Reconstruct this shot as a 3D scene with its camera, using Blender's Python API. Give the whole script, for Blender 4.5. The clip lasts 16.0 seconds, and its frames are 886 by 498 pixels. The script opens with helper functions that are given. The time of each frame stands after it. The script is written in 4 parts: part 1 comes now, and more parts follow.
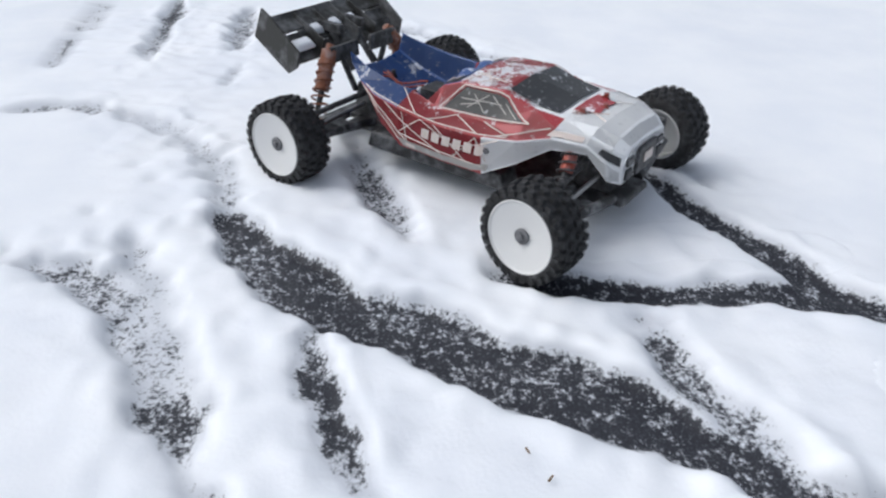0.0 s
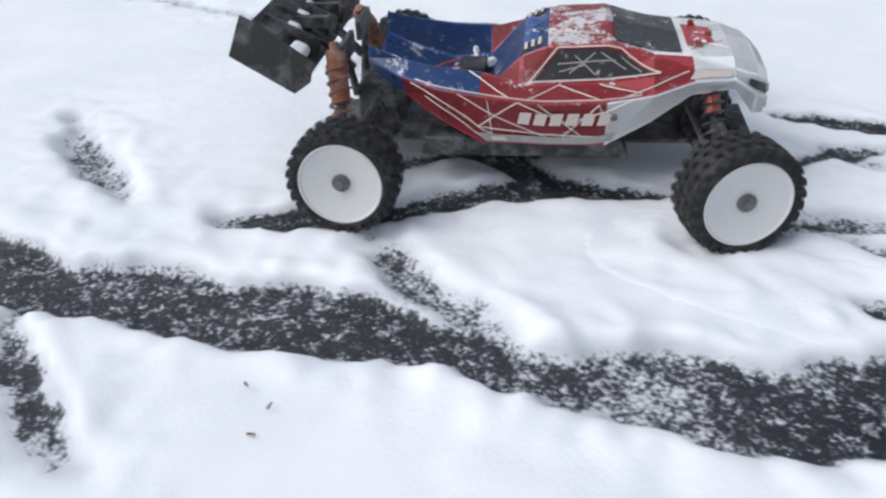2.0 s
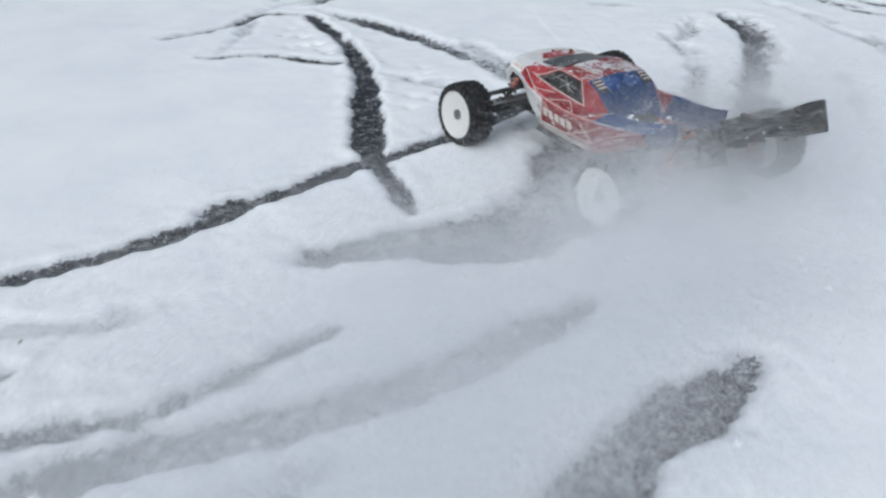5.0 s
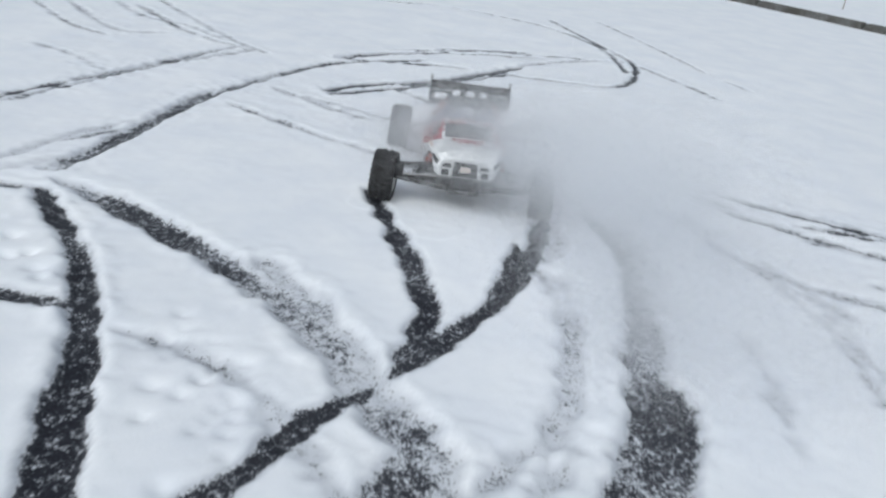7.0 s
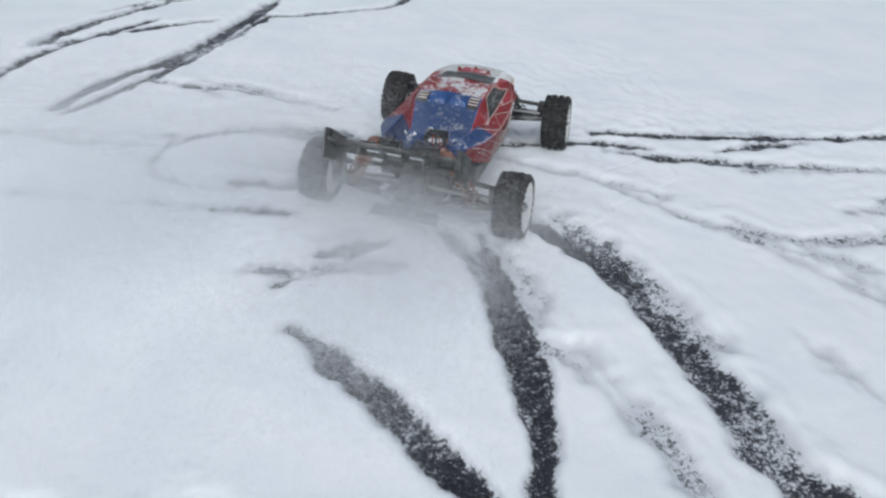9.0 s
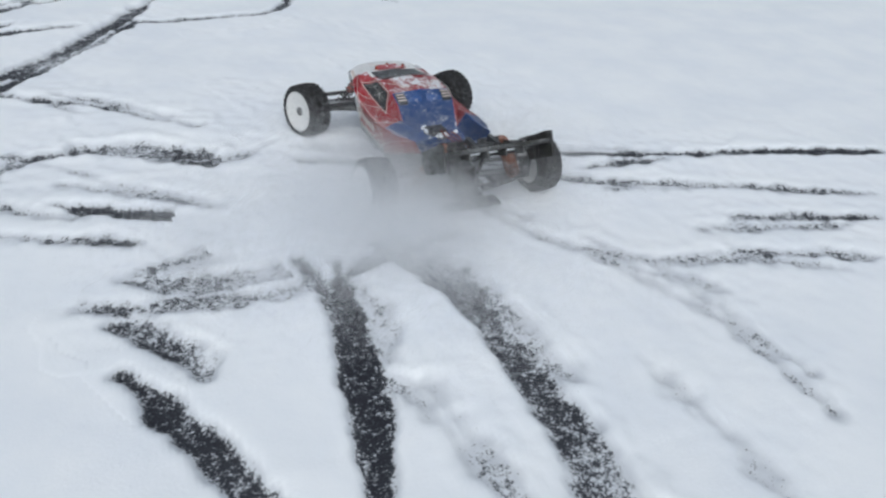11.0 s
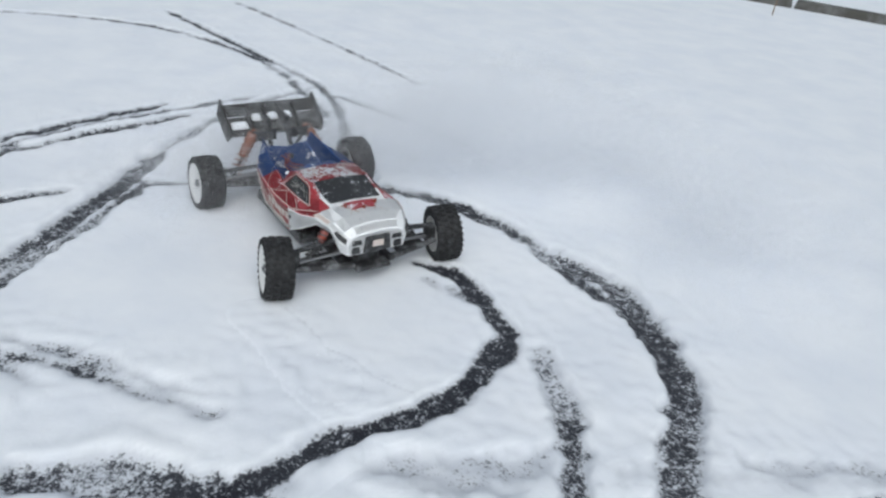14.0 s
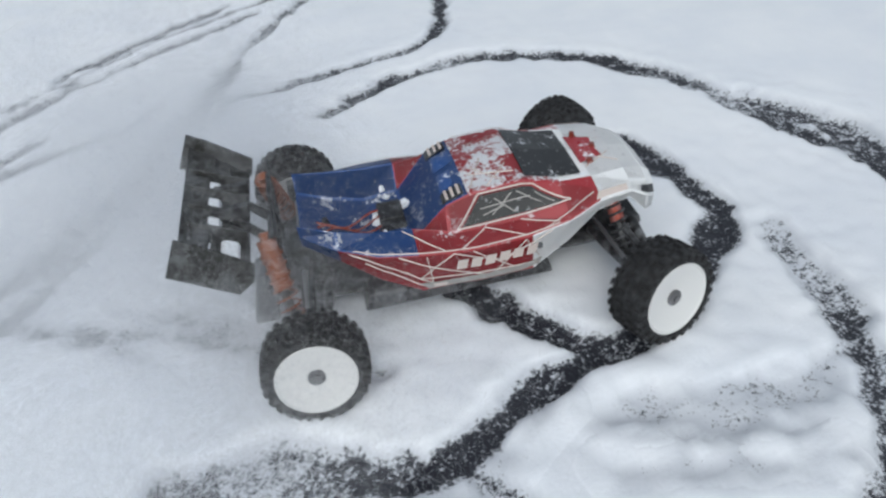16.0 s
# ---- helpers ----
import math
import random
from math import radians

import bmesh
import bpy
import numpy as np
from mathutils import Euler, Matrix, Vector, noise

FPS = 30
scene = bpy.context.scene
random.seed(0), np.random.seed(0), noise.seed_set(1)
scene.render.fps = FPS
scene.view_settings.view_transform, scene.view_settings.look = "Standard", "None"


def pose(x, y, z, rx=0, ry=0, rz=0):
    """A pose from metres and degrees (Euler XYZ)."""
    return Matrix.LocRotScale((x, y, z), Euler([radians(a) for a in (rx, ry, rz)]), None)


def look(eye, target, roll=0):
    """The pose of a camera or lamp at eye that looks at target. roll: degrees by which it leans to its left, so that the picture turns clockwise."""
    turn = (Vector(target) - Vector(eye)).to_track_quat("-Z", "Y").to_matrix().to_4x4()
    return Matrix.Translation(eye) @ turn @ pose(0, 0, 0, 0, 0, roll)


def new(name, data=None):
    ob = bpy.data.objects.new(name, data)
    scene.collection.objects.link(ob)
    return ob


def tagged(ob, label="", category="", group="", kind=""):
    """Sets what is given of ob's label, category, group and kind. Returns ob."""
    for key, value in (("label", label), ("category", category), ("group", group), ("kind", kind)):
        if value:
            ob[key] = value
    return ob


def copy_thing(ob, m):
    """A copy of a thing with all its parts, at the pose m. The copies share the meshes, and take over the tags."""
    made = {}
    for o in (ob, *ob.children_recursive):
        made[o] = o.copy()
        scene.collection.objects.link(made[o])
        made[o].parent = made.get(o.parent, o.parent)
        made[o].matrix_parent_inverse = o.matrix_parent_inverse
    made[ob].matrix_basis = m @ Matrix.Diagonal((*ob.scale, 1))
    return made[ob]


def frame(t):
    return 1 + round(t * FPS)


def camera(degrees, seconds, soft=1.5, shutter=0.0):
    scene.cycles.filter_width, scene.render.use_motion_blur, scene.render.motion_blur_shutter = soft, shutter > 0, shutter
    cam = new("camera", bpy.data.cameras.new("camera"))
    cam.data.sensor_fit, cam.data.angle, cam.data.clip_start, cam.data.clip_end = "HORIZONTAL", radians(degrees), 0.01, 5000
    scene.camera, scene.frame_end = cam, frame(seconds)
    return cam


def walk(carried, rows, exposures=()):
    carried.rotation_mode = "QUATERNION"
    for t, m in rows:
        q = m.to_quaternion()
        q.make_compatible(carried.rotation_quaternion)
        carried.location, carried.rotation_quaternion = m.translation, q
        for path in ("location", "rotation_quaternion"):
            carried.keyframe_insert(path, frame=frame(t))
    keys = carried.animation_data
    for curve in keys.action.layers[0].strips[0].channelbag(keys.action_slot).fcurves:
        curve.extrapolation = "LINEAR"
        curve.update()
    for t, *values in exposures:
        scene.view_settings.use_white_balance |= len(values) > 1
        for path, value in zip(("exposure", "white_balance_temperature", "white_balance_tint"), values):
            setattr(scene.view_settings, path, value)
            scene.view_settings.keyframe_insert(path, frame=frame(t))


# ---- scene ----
cam = camera(61.6, 16.0, soft=2.4, shutter=0.2)
PATH = [
    (0, (0.088, -2.631, 0.454), (-1.567, -2.287, -0.615), 0.9),
    (0.5, (0.062, -2.63, 0.432), (-1.58, -2.228, -0.636), 1.7),
    (1, (0.063, -2.621, 0.421), (-1.545, -2.113, -0.654), 3.7),
    (1.5, (0.085, -2.577, 0.409), (-1.485, -2.007, -0.692), -1.1),
    (2, (0.132, -2.526, 0.405), (-1.347, -1.79, -0.723), -1.4),
    (2.5, (0.272, -2.393, 0.363), (-1.324, -1.624, -0.565), -5.4),
    (3, (0.305, -2.288, 0.436), (-1.066, -1.312, -0.653), -5.4),
    (3.5, (0.395, -2.349, 0.54), (-0.386, -0.908, -0.606), 1.4),
    (4, (0.477, -2.216, 0.533), (-0.316, -0.775, -0.605), -1.3),
    (4.2, (0.477, -2.221, 0.532), (-0.265, -0.74, -0.587), -0.7),
    (6.3, (0.5, -1.947, 0.616), (0.105, -0.234, -0.338), -0.9),
    (6.5, (0.469, -1.837, 0.62), (0.112, -0.079, -0.265), 0.6),
    (7, (0.375, -1.567, 0.634), (0.195, 0.222, -0.242), 7.6),
    (7.5, (0.214, -1.263, 0.639), (0.087, 0.53, -0.238), 8.9),
    (8, (0.076, -1.109, 0.628), (0.029, 0.655, -0.314), 6.9),
    (8.5, (0.024, -1.024, 0.654), (0.393, 0.614, -0.433), 1.6),
    (9, (0.045, -0.993, 0.653), (0.581, 0.601, -0.43), 2.5),
    (9.5, (0.08, -0.983, 0.658), (0.682, 0.581, -0.434), 1.7),
    (10, (0.092, -0.987, 0.68), (0.799, 0.537, -0.406), 4.1),
    (12.5, (0.306, -0.815, 0.703), (1.056, 0.688, -0.383), 5.8),
    (13, (0.333, -0.666, 0.743), (1.017, 0.933, -0.246), 4.8),
    (13.5, (0.304, -0.457, 0.747), (1.0, 1.164, -0.196), 6.1),
    (14, (0.259, -0.243, 0.739), (0.966, 1.353, -0.237), 7.1),
    (14.5, (0.21, -0.079, 0.692), (0.831, 1.486, -0.388), 6.4),
    (15, (0.209, 0.003, 0.622), (0.663, 1.569, -0.544), -2.8),
    (15.5, (0.219, 0.016, 0.612), (0.654, 1.557, -0.602), -5.4),
    (16, (0.23, 0.023, 0.601), (0.673, 1.539, -0.647), -6.6),
]
walk(cam, [(t, look(e, g, r)) for t, e, g, r in PATH], [(0, 0.25, 6200, 9), (1.8, 0.28, 6200, 9), (2.9, 0.38, 6200, 9), (3.4, 0.13, 6180, 9), (4.2, 0.07, 6150, 5), (6.4, -0.13, 6150, 5), (7.1, -0.04, 6150, 5), (16, -0.05, 6150, 5)])

# ---- light: a bright overcast winter day ----
SUN_UP, SUN_TURN = 48, 200
world = bpy.data.worlds.new("overcast_sky")
scene.world = world
world.use_nodes = True
wn = world.node_tree.nodes
wn.clear()
w_out = wn.new("ShaderNodeOutputWorld")
w_back = wn.new("ShaderNodeBackground")
w_sat = wn.new("ShaderNodeHueSaturation")
w_sky = wn.new("ShaderNodeTexSky")
w_sky.sky_type = "NISHITA"
w_sky.sun_disc = False
w_sky.sun_elevation, w_sky.sun_rotation = radians(SUN_UP), radians(SUN_TURN)
w_sky.dust_density = 4.0
w_sat.inputs["Saturation"].default_value = 0.42
w_back.inputs["Strength"].default_value = 0.125
world.node_tree.links.new(w_sky.outputs[0], w_sat.inputs["Color"])
world.node_tree.links.new(w_sat.outputs[0], w_back.inputs[0])
world.node_tree.links.new(w_back.outputs[0], w_out.inputs[0])

sun_data = bpy.data.lights.new("sun", "SUN")
sun_data.energy, sun_data.angle, sun_data.color = 0.6, radians(60), (1.0, 0.98, 0.95)
sun = new("sun", sun_data)
_a, _e = radians(SUN_TURN), radians(SUN_UP)
sun.matrix_world = look((math.sin(_a) * math.cos(_e) * 30, math.cos(_a) * math.cos(_e) * 30, math.sin(_e) * 30), (0, 0, 0))


# ---- materials ----
def material(name, color, rough=0.6, metal=0.0, spec=0.5):
    m = bpy.data.materials.new(name)
    m.use_nodes = True
    b = m.node_tree.nodes["Principled BSDF"]
    b.inputs["Base Color"].default_value = (*color, 1)
    b.inputs["Roughness"].default_value = rough
    b.inputs["Metallic"].default_value = metal
    b.inputs["Specular IOR Level"].default_value = spec
    return m, m.node_tree.nodes, m.node_tree.links, b


def coords(n, l, scale=1.0):
    tc = n.new("ShaderNodeTexCoord")
    mp = n.new("ShaderNodeMapping")
    mp.inputs["Scale"].default_value = (scale, scale, scale)
    l.new(tc.outputs["Object"], mp.inputs["Vector"])
    return mp.outputs[0]


def tex(n, l, vec, scale, detail=3, rough=0.55):
    t = n.new("ShaderNodeTexNoise")
    t.inputs["Scale"].default_value, t.inputs["Detail"].default_value, t.inputs["Roughness"].default_value = scale, detail, rough
    l.new(vec, t.inputs["Vector"])
    return t.outputs["Fac"]


def ramp(n, l, fac, *stops):
    r = n.new("ShaderNodeValToRGB")
    while len(r.color_ramp.elements) < len(stops):
        r.color_ramp.elements.new(0.5)
    for e, (p, c) in zip(r.color_ramp.elements, stops):
        e.position, e.color = p, (*c, 1)
    l.new(fac, r.inputs[0])
    return r.outputs[0]


def mix(n, l, fac, a, b):
    m = n.new("ShaderNodeMix")
    m.data_type = "RGBA"
    for i, v in ((0, fac), (6, a), (7, b)):
        if isinstance(v, (tuple, float, int)):
            m.inputs[i].default_value = (*v, 1) if isinstance(v, tuple) else v
        else:
            l.new(v, m.inputs[i])
    return m.outputs[2]


def calc(n, l, op, a, b=0.0):
    m = n.new("ShaderNodeMath")
    m.operation = op
    m.use_clamp = True
    for i, v in ((0, a), (1, b)):
        if isinstance(v, (float, int)):
            m.inputs[i].default_value = v
        else:
            l.new(v, m.inputs[i])
    return m.outputs[0]


def bump(n, l, b, height, strength, distance):
    k = n.new("ShaderNodeBump")
    k.inputs["Strength"].default_value, k.inputs["Distance"].default_value = strength, distance
    l.new(height, k.inputs["Height"])
    l.new(k.outputs[0], b.inputs["Normal"])


def snow_material():
    """Snow that thins out to wet asphalt where the tyres have swept it (the mesh's own "bare" value)."""
    m, n, l, b = material("thin_snow", (0.86, 0.88, 0.92), 0.6, 0, 0.25)
    v = coords(n, l)
    big, mid, fine, grit = tex(n, l, v, 6, 4), tex(n, l, v, 75, 3), tex(n, l, v, 230, 4, 0.65), tex(n, l, v, 420, 3, 0.6)
    c = ramp(n, l, big, (0.35, (0.79, 0.82, 0.87)), (0.65, (0.86, 0.88, 0.91)))
    c = mix(n, l, calc(n, l, "MULTIPLY", fine, 0.22), c, (0.70, 0.74, 0.80))
    road = ramp(n, l, grit, (0.35, (0.006, 0.007, 0.011)), (0.57, (0.015, 0.016, 0.024)), (0.78, (0.085, 0.088, 0.10)))
    at = n.new("ShaderNodeAttribute")
    at.attribute_name = "bare"
    speck = calc(n, l, "ADD", calc(n, l, "MULTIPLY", fine, 0.62), calc(n, l, "MULTIPLY", mid, 0.38))
    speck = calc(n, l, "MULTIPLY", calc(n, l, "SUBTRACT", speck, 0.33), 2.6)
    swept = calc(n, l, "MULTIPLY", calc(n, l, "SUBTRACT", calc(n, l, "SUBTRACT", calc(n, l, "MULTIPLY", at.outputs["Fac"], 1.27), 0.13), speck), 3.0)
    # slush: half-melted powder lying thin on the asphalt
    c = mix(n, l, calc(n, l, "MINIMUM", calc(n, l, "MULTIPLY", at.outputs["Fac"], 1.5), 0.5), c, (0.40, 0.425, 0.47))
    film = calc(n, l, "MULTIPLY", calc(n, l, "SUBTRACT", 1.0, at.outputs["Fac"]), 0.14)
    road = mix(n, l, film, road, (0.55, 0.58, 0.63))
    l.new(mix(n, l, swept, c, road), b.inputs["Base Color"])
    bump(n, l, b, fine, 0.14, 0.004)
    return m


def asphalt_material():
    m, n, l, b = material("wet_asphalt", (0.05, 0.05, 0.055), 0.55, 0, 0.4)
    v = coords(n, l)
    grain = tex(n, l, v, 420, 3, 0.6)
    l.new(ramp(n, l, grain, (0.35, (0.006, 0.007, 0.011)), (0.57, (0.015, 0.016, 0.024)), (0.78, (0.085, 0.088, 0.10))), b.inputs["Base Color"])
    bump(n, l, b, grain, 0.6, 0.003)
    return m


def shell_material(name, color, snow=0.5, grime=0.35):
    """Printed polycarbonate with road film, scuffs and powder snow lying where the surface faces up."""
    m, n, l, b = material(name, color, 0.32, 0, 0.5)
    v = coords(n, l)
    film, scratch, flake, powder = tex(n, l, v, 16, 4), tex(n, l, v, 130, 3), tex(n, l, v, 34, 5, 0.7), tex(n, l, v, 260, 3)
    c = mix(n, l, calc(n, l, "MULTIPLY", film, grime), color, (0.5, 0.5, 0.5))
    c = mix(n, l, calc(n, l, "MULTIPLY", calc(n, l, "SUBTRACT", scratch, 0.62), 5.0), c, (0.5, 0.5, 0.52))
    g = n.new("ShaderNodeNewGeometry")
    sep = n.new("ShaderNodeSeparateXYZ")
    l.new(g.outputs["Normal"], sep.inputs[0])
    up = calc(n, l, "MULTIPLY", calc(n, l, "SUBTRACT", sep.outputs[2], 0.35), 1.6)
    lie = calc(n, l, "MULTIPLY", calc(n, l, "SUBTRACT", calc(n, l, "ADD", flake, calc(n, l, "MULTIPLY", powder, 0.3)), 0.83 - 0.22 * snow), 14.0)
    l.new(mix(n, l, calc(n, l, "MULTIPLY", up, lie), c, (0.86, 0.88, 0.92)), b.inputs["Base Color"])
    l.new(ramp(n, l, film, (0.3, (0.25,) * 3), (0.7, (0.5,) * 3)), b.inputs["Roughness"])
    bump(n, l, b, scratch, 0.15, 0.001)
    return m


def plain_material(name, color, rough, metal=0.0, dust=0.2, scale=60):
    """Plastic, rubber or metal with a film of dried slush on it."""
    m, n, l, b = material(name, color, rough, metal)
    v = coords(n, l)
    a, f = tex(n, l, v, scale, 4, 0.65), tex(n, l, v, scale * 6, 2)
    l.new(mix(n, l, calc(n, l, "MULTIPLY", calc(n, l, "SUBTRACT", a, 0.45), dust * 3), color, (0.55, 0.57, 0.6)), b.inputs["Base Color"])
    bump(n, l, b, f, 0.25, 0.0012)
    return m


SNOW, ASPHALT = snow_material(), asphalt_material()
RED = shell_material("red_shell", (0.33, 0.013, 0.022), 0.35, 0.10)
WHITE = shell_material("white_shell", (0.86, 0.87, 0.88), 0.5, 0.22)
BLUE = shell_material("blue_shell", (0.006, 0.055, 0.22), 0.42, 0.10)
ROOF = shell_material("red_roof_shell", (0.35, 0.014, 0.023), 0.95, 0.12)
DARK_GLASS = shell_material("dark_side_window", (0.010, 0.011, 0.012), -1.0, 0.03)
GLASS = shell_material("smoked_window", (0.012, 0.013, 0.015), 0.3, 0.06)
LINE = shell_material("pale_print", (0.62, 0.52, 0.47), 0.3, 0.4)
GREY_PRINT = shell_material("grey_print", (0.24, 0.22, 0.20), 0.3, 0.5)
RUBBER = plain_material("tyre_rubber", (0.012, 0.012, 0.013), 0.75, 0, 0.12, 70)
TREAD = plain_material("snowy_tread_rubber", (0.012, 0.012, 0.013), 0.75, 0, 0.09, 130)
DISH = plain_material("white_dish_plastic", (0.66, 0.66, 0.65), 0.42, 0, 0.12, 40)
BLACK = plain_material("black_plastic", (0.018, 0.018, 0.019), 0.5, 0, 0.3, 50)
WING = plain_material("dusty_wing_plastic", (0.022, 0.022, 0.02), 0.55, 0, 0.45, 22)
RED_METAL = plain_material("red_anodised", (0.27, 0.05, 0.03), 0.4, 0.4, 0.4, 60)
BOOT = plain_material("orange_brown_boot", (0.22, 0.075, 0.035), 0.6, 0, 0.4, 80)
ARM = plain_material("slushy_arm_plastic", (0.020, 0.020, 0.021), 0.5, 0, 0.6, 45)
STEEL = plain_material("steel", (0.35, 0.35, 0.36), 0.35, 0.9, 0.2)
GREY = plain_material("grey_plastic", (0.10, 0.10, 0.105), 0.5, 0, 0.3)
KERB = plain_material("wet_kerb_stone", (0.06, 0.058, 0.05), 0.7, 0, 0.25, 9)
WOOD = plain_material("weathered_stick", (0.16, 0.10, 0.05), 0.8, 0, 0.1)


# ---- mesh helpers ----
def part(name, bm, mats, parent=None, label="", smooth=False, bevel=0.0):
    me = bpy.data.meshes.new(name)
    bmesh.ops.recalc_face_normals(bm, faces=bm.faces)
    bm.to_mesh(me)
    bm.free()
    for m in mats if isinstance(mats, (list, tuple)) else [mats]:
        me.materials.append(m)
    if smooth:
        me.polygons.foreach_set("use_smooth", [True] * len(me.polygons))
    ob = new(name, me)
    ob.parent = parent
    if label:
        ob["label"] = label
    if bevel:
        k = ob.modifiers.new("edge", "BEVEL")
        k.width, k.segments, k.limit_method, k.angle_limit = bevel, 2, "ANGLE", radians(25)
    return ob


def add_box(bm, lo, hi, taper=1.0, m=None):
    """A box between two corners; its top shrunk by taper about its middle."""
    cx, cy = (lo[0] + hi[0]) / 2, (lo[1] + hi[1]) / 2
    vs = []
    for z, k in ((lo[2], 1.0), (hi[2], taper)):
        for x, y in ((lo[0], lo[1]), (hi[0], lo[1]), (hi[0], hi[1]), (lo[0], hi[1])):
            p = Vector((cx + (x - cx) * k, cy + (y - cy) * k, z))
            vs.append(bm.verts.new(m @ p if m else p))
    for f in ((3, 2, 1, 0), (4, 5, 6, 7), (0, 1, 5, 4), (1, 2, 6, 5), (2, 3, 7, 6), (3, 0, 4, 7)):
        bm.faces.new([vs[i] for i in f])


def add_rod(bm, a, b, r0, r1=None, sides=10):
    """A round bar from a to b."""
    a, b = Vector(a), Vector(b)
    r1 = r0 if r1 is None else r1
    q = (b - a).to_track_quat("Z", "Y")
    rings = []
    for p, r in ((a, r0), (b, r1)):
        rings.append([bm.verts.new(p + q @ Vector((math.cos(i * math.tau / sides) * r, math.sin(i * math.tau / sides) * r, 0))) for i in range(sides)])
    for i in range(sides):
        bm.faces.new((rings[0][i], rings[0][(i + 1) % sides], rings[1][(i + 1) % sides], rings[1][i]))
    bm.faces.new(rings[0][::-1])
    bm.faces.new(rings[1])


def add_coil(bm, a, b, radius, wire, turns):
    """A coil spring from a to b."""
    a, b = Vector(a), Vector(b)
    q = (b - a).to_track_quat("Z", "Y")
    length, steps, sides, last = (b - a).length, int(turns * 14), 5, None
    for i in range(steps + 1):
        t = i / steps * turns * math.tau
        out = Vector((math.cos(t), math.sin(t), 0))
        mid = out * radius + Vector((0, 0, length * i / steps))
        ring = [bm.verts.new(a + q @ (mid + out * math.cos(k * math.tau / sides) * wire + Vector((0, 0, math.sin(k * math.tau / sides) * wire)))) for k in range(sides)]
        if last:
            for k in range(sides):
                bm.faces.new((last[k], last[(k + 1) % sides], ring[(k + 1) % sides], ring[k]))
        last = ring


def add_lathe(bm, profile, sides=48, axis="Y", mat=0):
    """Turns a profile of (radius, along) round an axis; a radius of 0 closes it."""
    rings = []
    for r, y in profile:
        if r <= 0:
            rings.append([bm.verts.new((0, y, 0))])
        else:
            rings.append([bm.verts.new((r * math.cos(i * math.tau / sides), y, r * math.sin(i * math.tau / sides))) for i in range(sides)])
    for p, q in zip(rings, rings[1:]):
        for i in range(sides):
            j = (i + 1) % sides
            vs = [p[i % len(p)], p[j % len(p)], q[j % len(q)], q[i % len(q)]]
            f = bm.faces.new(list(dict.fromkeys(vs)))
            f.material_index = mat


# ---- the ground: asphalt under a thin layer of snow, cut by tyre ruts ----
ASPHALT_Z, SNOW_Z = -0.014, 0.005
FINE = 0.0071
RUTS = []
WING_TILT = 26


def rut(half, residue, *points, made=None, filled=None):
    """One tyre rut along a smooth line. residue: how much loose snow lies in it, 0 to 1. made: the seconds at which the wheels cut its
    start and its end, for a rut that is cut while we watch.
    filled: the second at which thrown powder settles into it."""
    pts = [Vector(p) for p in points]
    pts = [pts[0] * 2 - pts[1]] + pts + [pts[-1] * 2 - pts[-2]]
    line = []
    for a, b, c, d in zip(pts, pts[1:], pts[2:], pts[3:]):
        for k in range(5):
            t = k / 5
            line.append(0.5 * (2 * b + (c - a) * t + (2 * a - 5 * b + 4 * c - d) * t * t + (3 * b - a - 3 * c + d) * t ** 3))
    line.append(pts[-2])
    RUTS.append((half, residue, np.array([tuple(p) for p in line]), made, filled))


rut(0.045, 0.26, (-0.73, -2.73), (-0.63, -2.68), (-0.53, -2.61), (-0.47, -2.53), (-0.41, -2.47), (-0.36, -2.40), (-0.31, -2.35), (-0.24, -2.29))
rut(0.024, 0.16, (-0.75, -2.17), (-0.64, -2.15), (-0.55, -2.12), (-0.48, -2.10), (-0.42, -2.06))
rut(0.020, 0.16, (-0.55, -2.43), (-0.52, -2.37), (-0.49, -2.29), (-0.48, -2.20), (-0.47, -2.12))
rut(0.035, 0.56, (-0.68, -2.97), (-0.64, -2.89), (-0.58, -2.83), (-0.49, -2.79), (-0.40, -2.76), (-0.31, -2.74))
rut(0.022, 0.51, (-0.50, -2.64), (-0.40, -2.63), (-0.33, -2.62), (-0.28, -2.60))
rut(0.030, 0.51, (-0.45, -2.31), (-0.37, -2.31), (-0.30, -2.29), (-0.25, -2.28))
rut(0.030, 0.56, (-0.91, -2.55), (-0.77, -2.54), (-0.65, -2.52))
rut(0.025, 0.51, (-1.82, -2.88), (-1.62, -2.89), (-1.35, -2.90))
rut(0.022, 0.61, (-1.84, -3.05), (-1.60, -3.06), (-1.35, -3.07))
rut(0.030, 0.56, (-1.69, -2.72), (-1.40, -2.74))
rut(0.020, 0.66, (-1.21, -2.75), (-1.29, -2.73))
rut(0.025, 0.71, (-1.13, -3.09), (-1.14, -3.00), (-1.07, -2.87), (-0.91, -2.76), (-0.72, -2.72))
rut(0.030, 0.71, (-0.69, -2.83), (-0.61, -2.81), (-0.50, -2.77))
rut(0.050, 0.26, (-0.23, -2.29), (-0.15, -2.19), (-0.06, -2.08), filled=3.25)
rut(0.020, 0.21, (-0.49, -2.27), (-0.48, -2.20), (-0.45, -2.13), (-0.40, -2.05), (-0.37, -2.00))
rut(0.020, 0.21, (-0.36, -1.84), (-0.35, -1.77), (-0.33, -1.71))
rut(0.025, 0.36, (-0.27, -1.94), (-0.23, -1.92), (-0.19, -1.90))
rut(0.020, 0.26, (-0.59, -2.31), (-0.58, -2.23), (-0.57, -2.16), (-0.53, -2.07), made=(1.5, 2.2))
rut(0.022, 0.46, (-0.38, -1.99), (-0.32, -1.96), (-0.25, -1.90), (-0.18, -1.78))
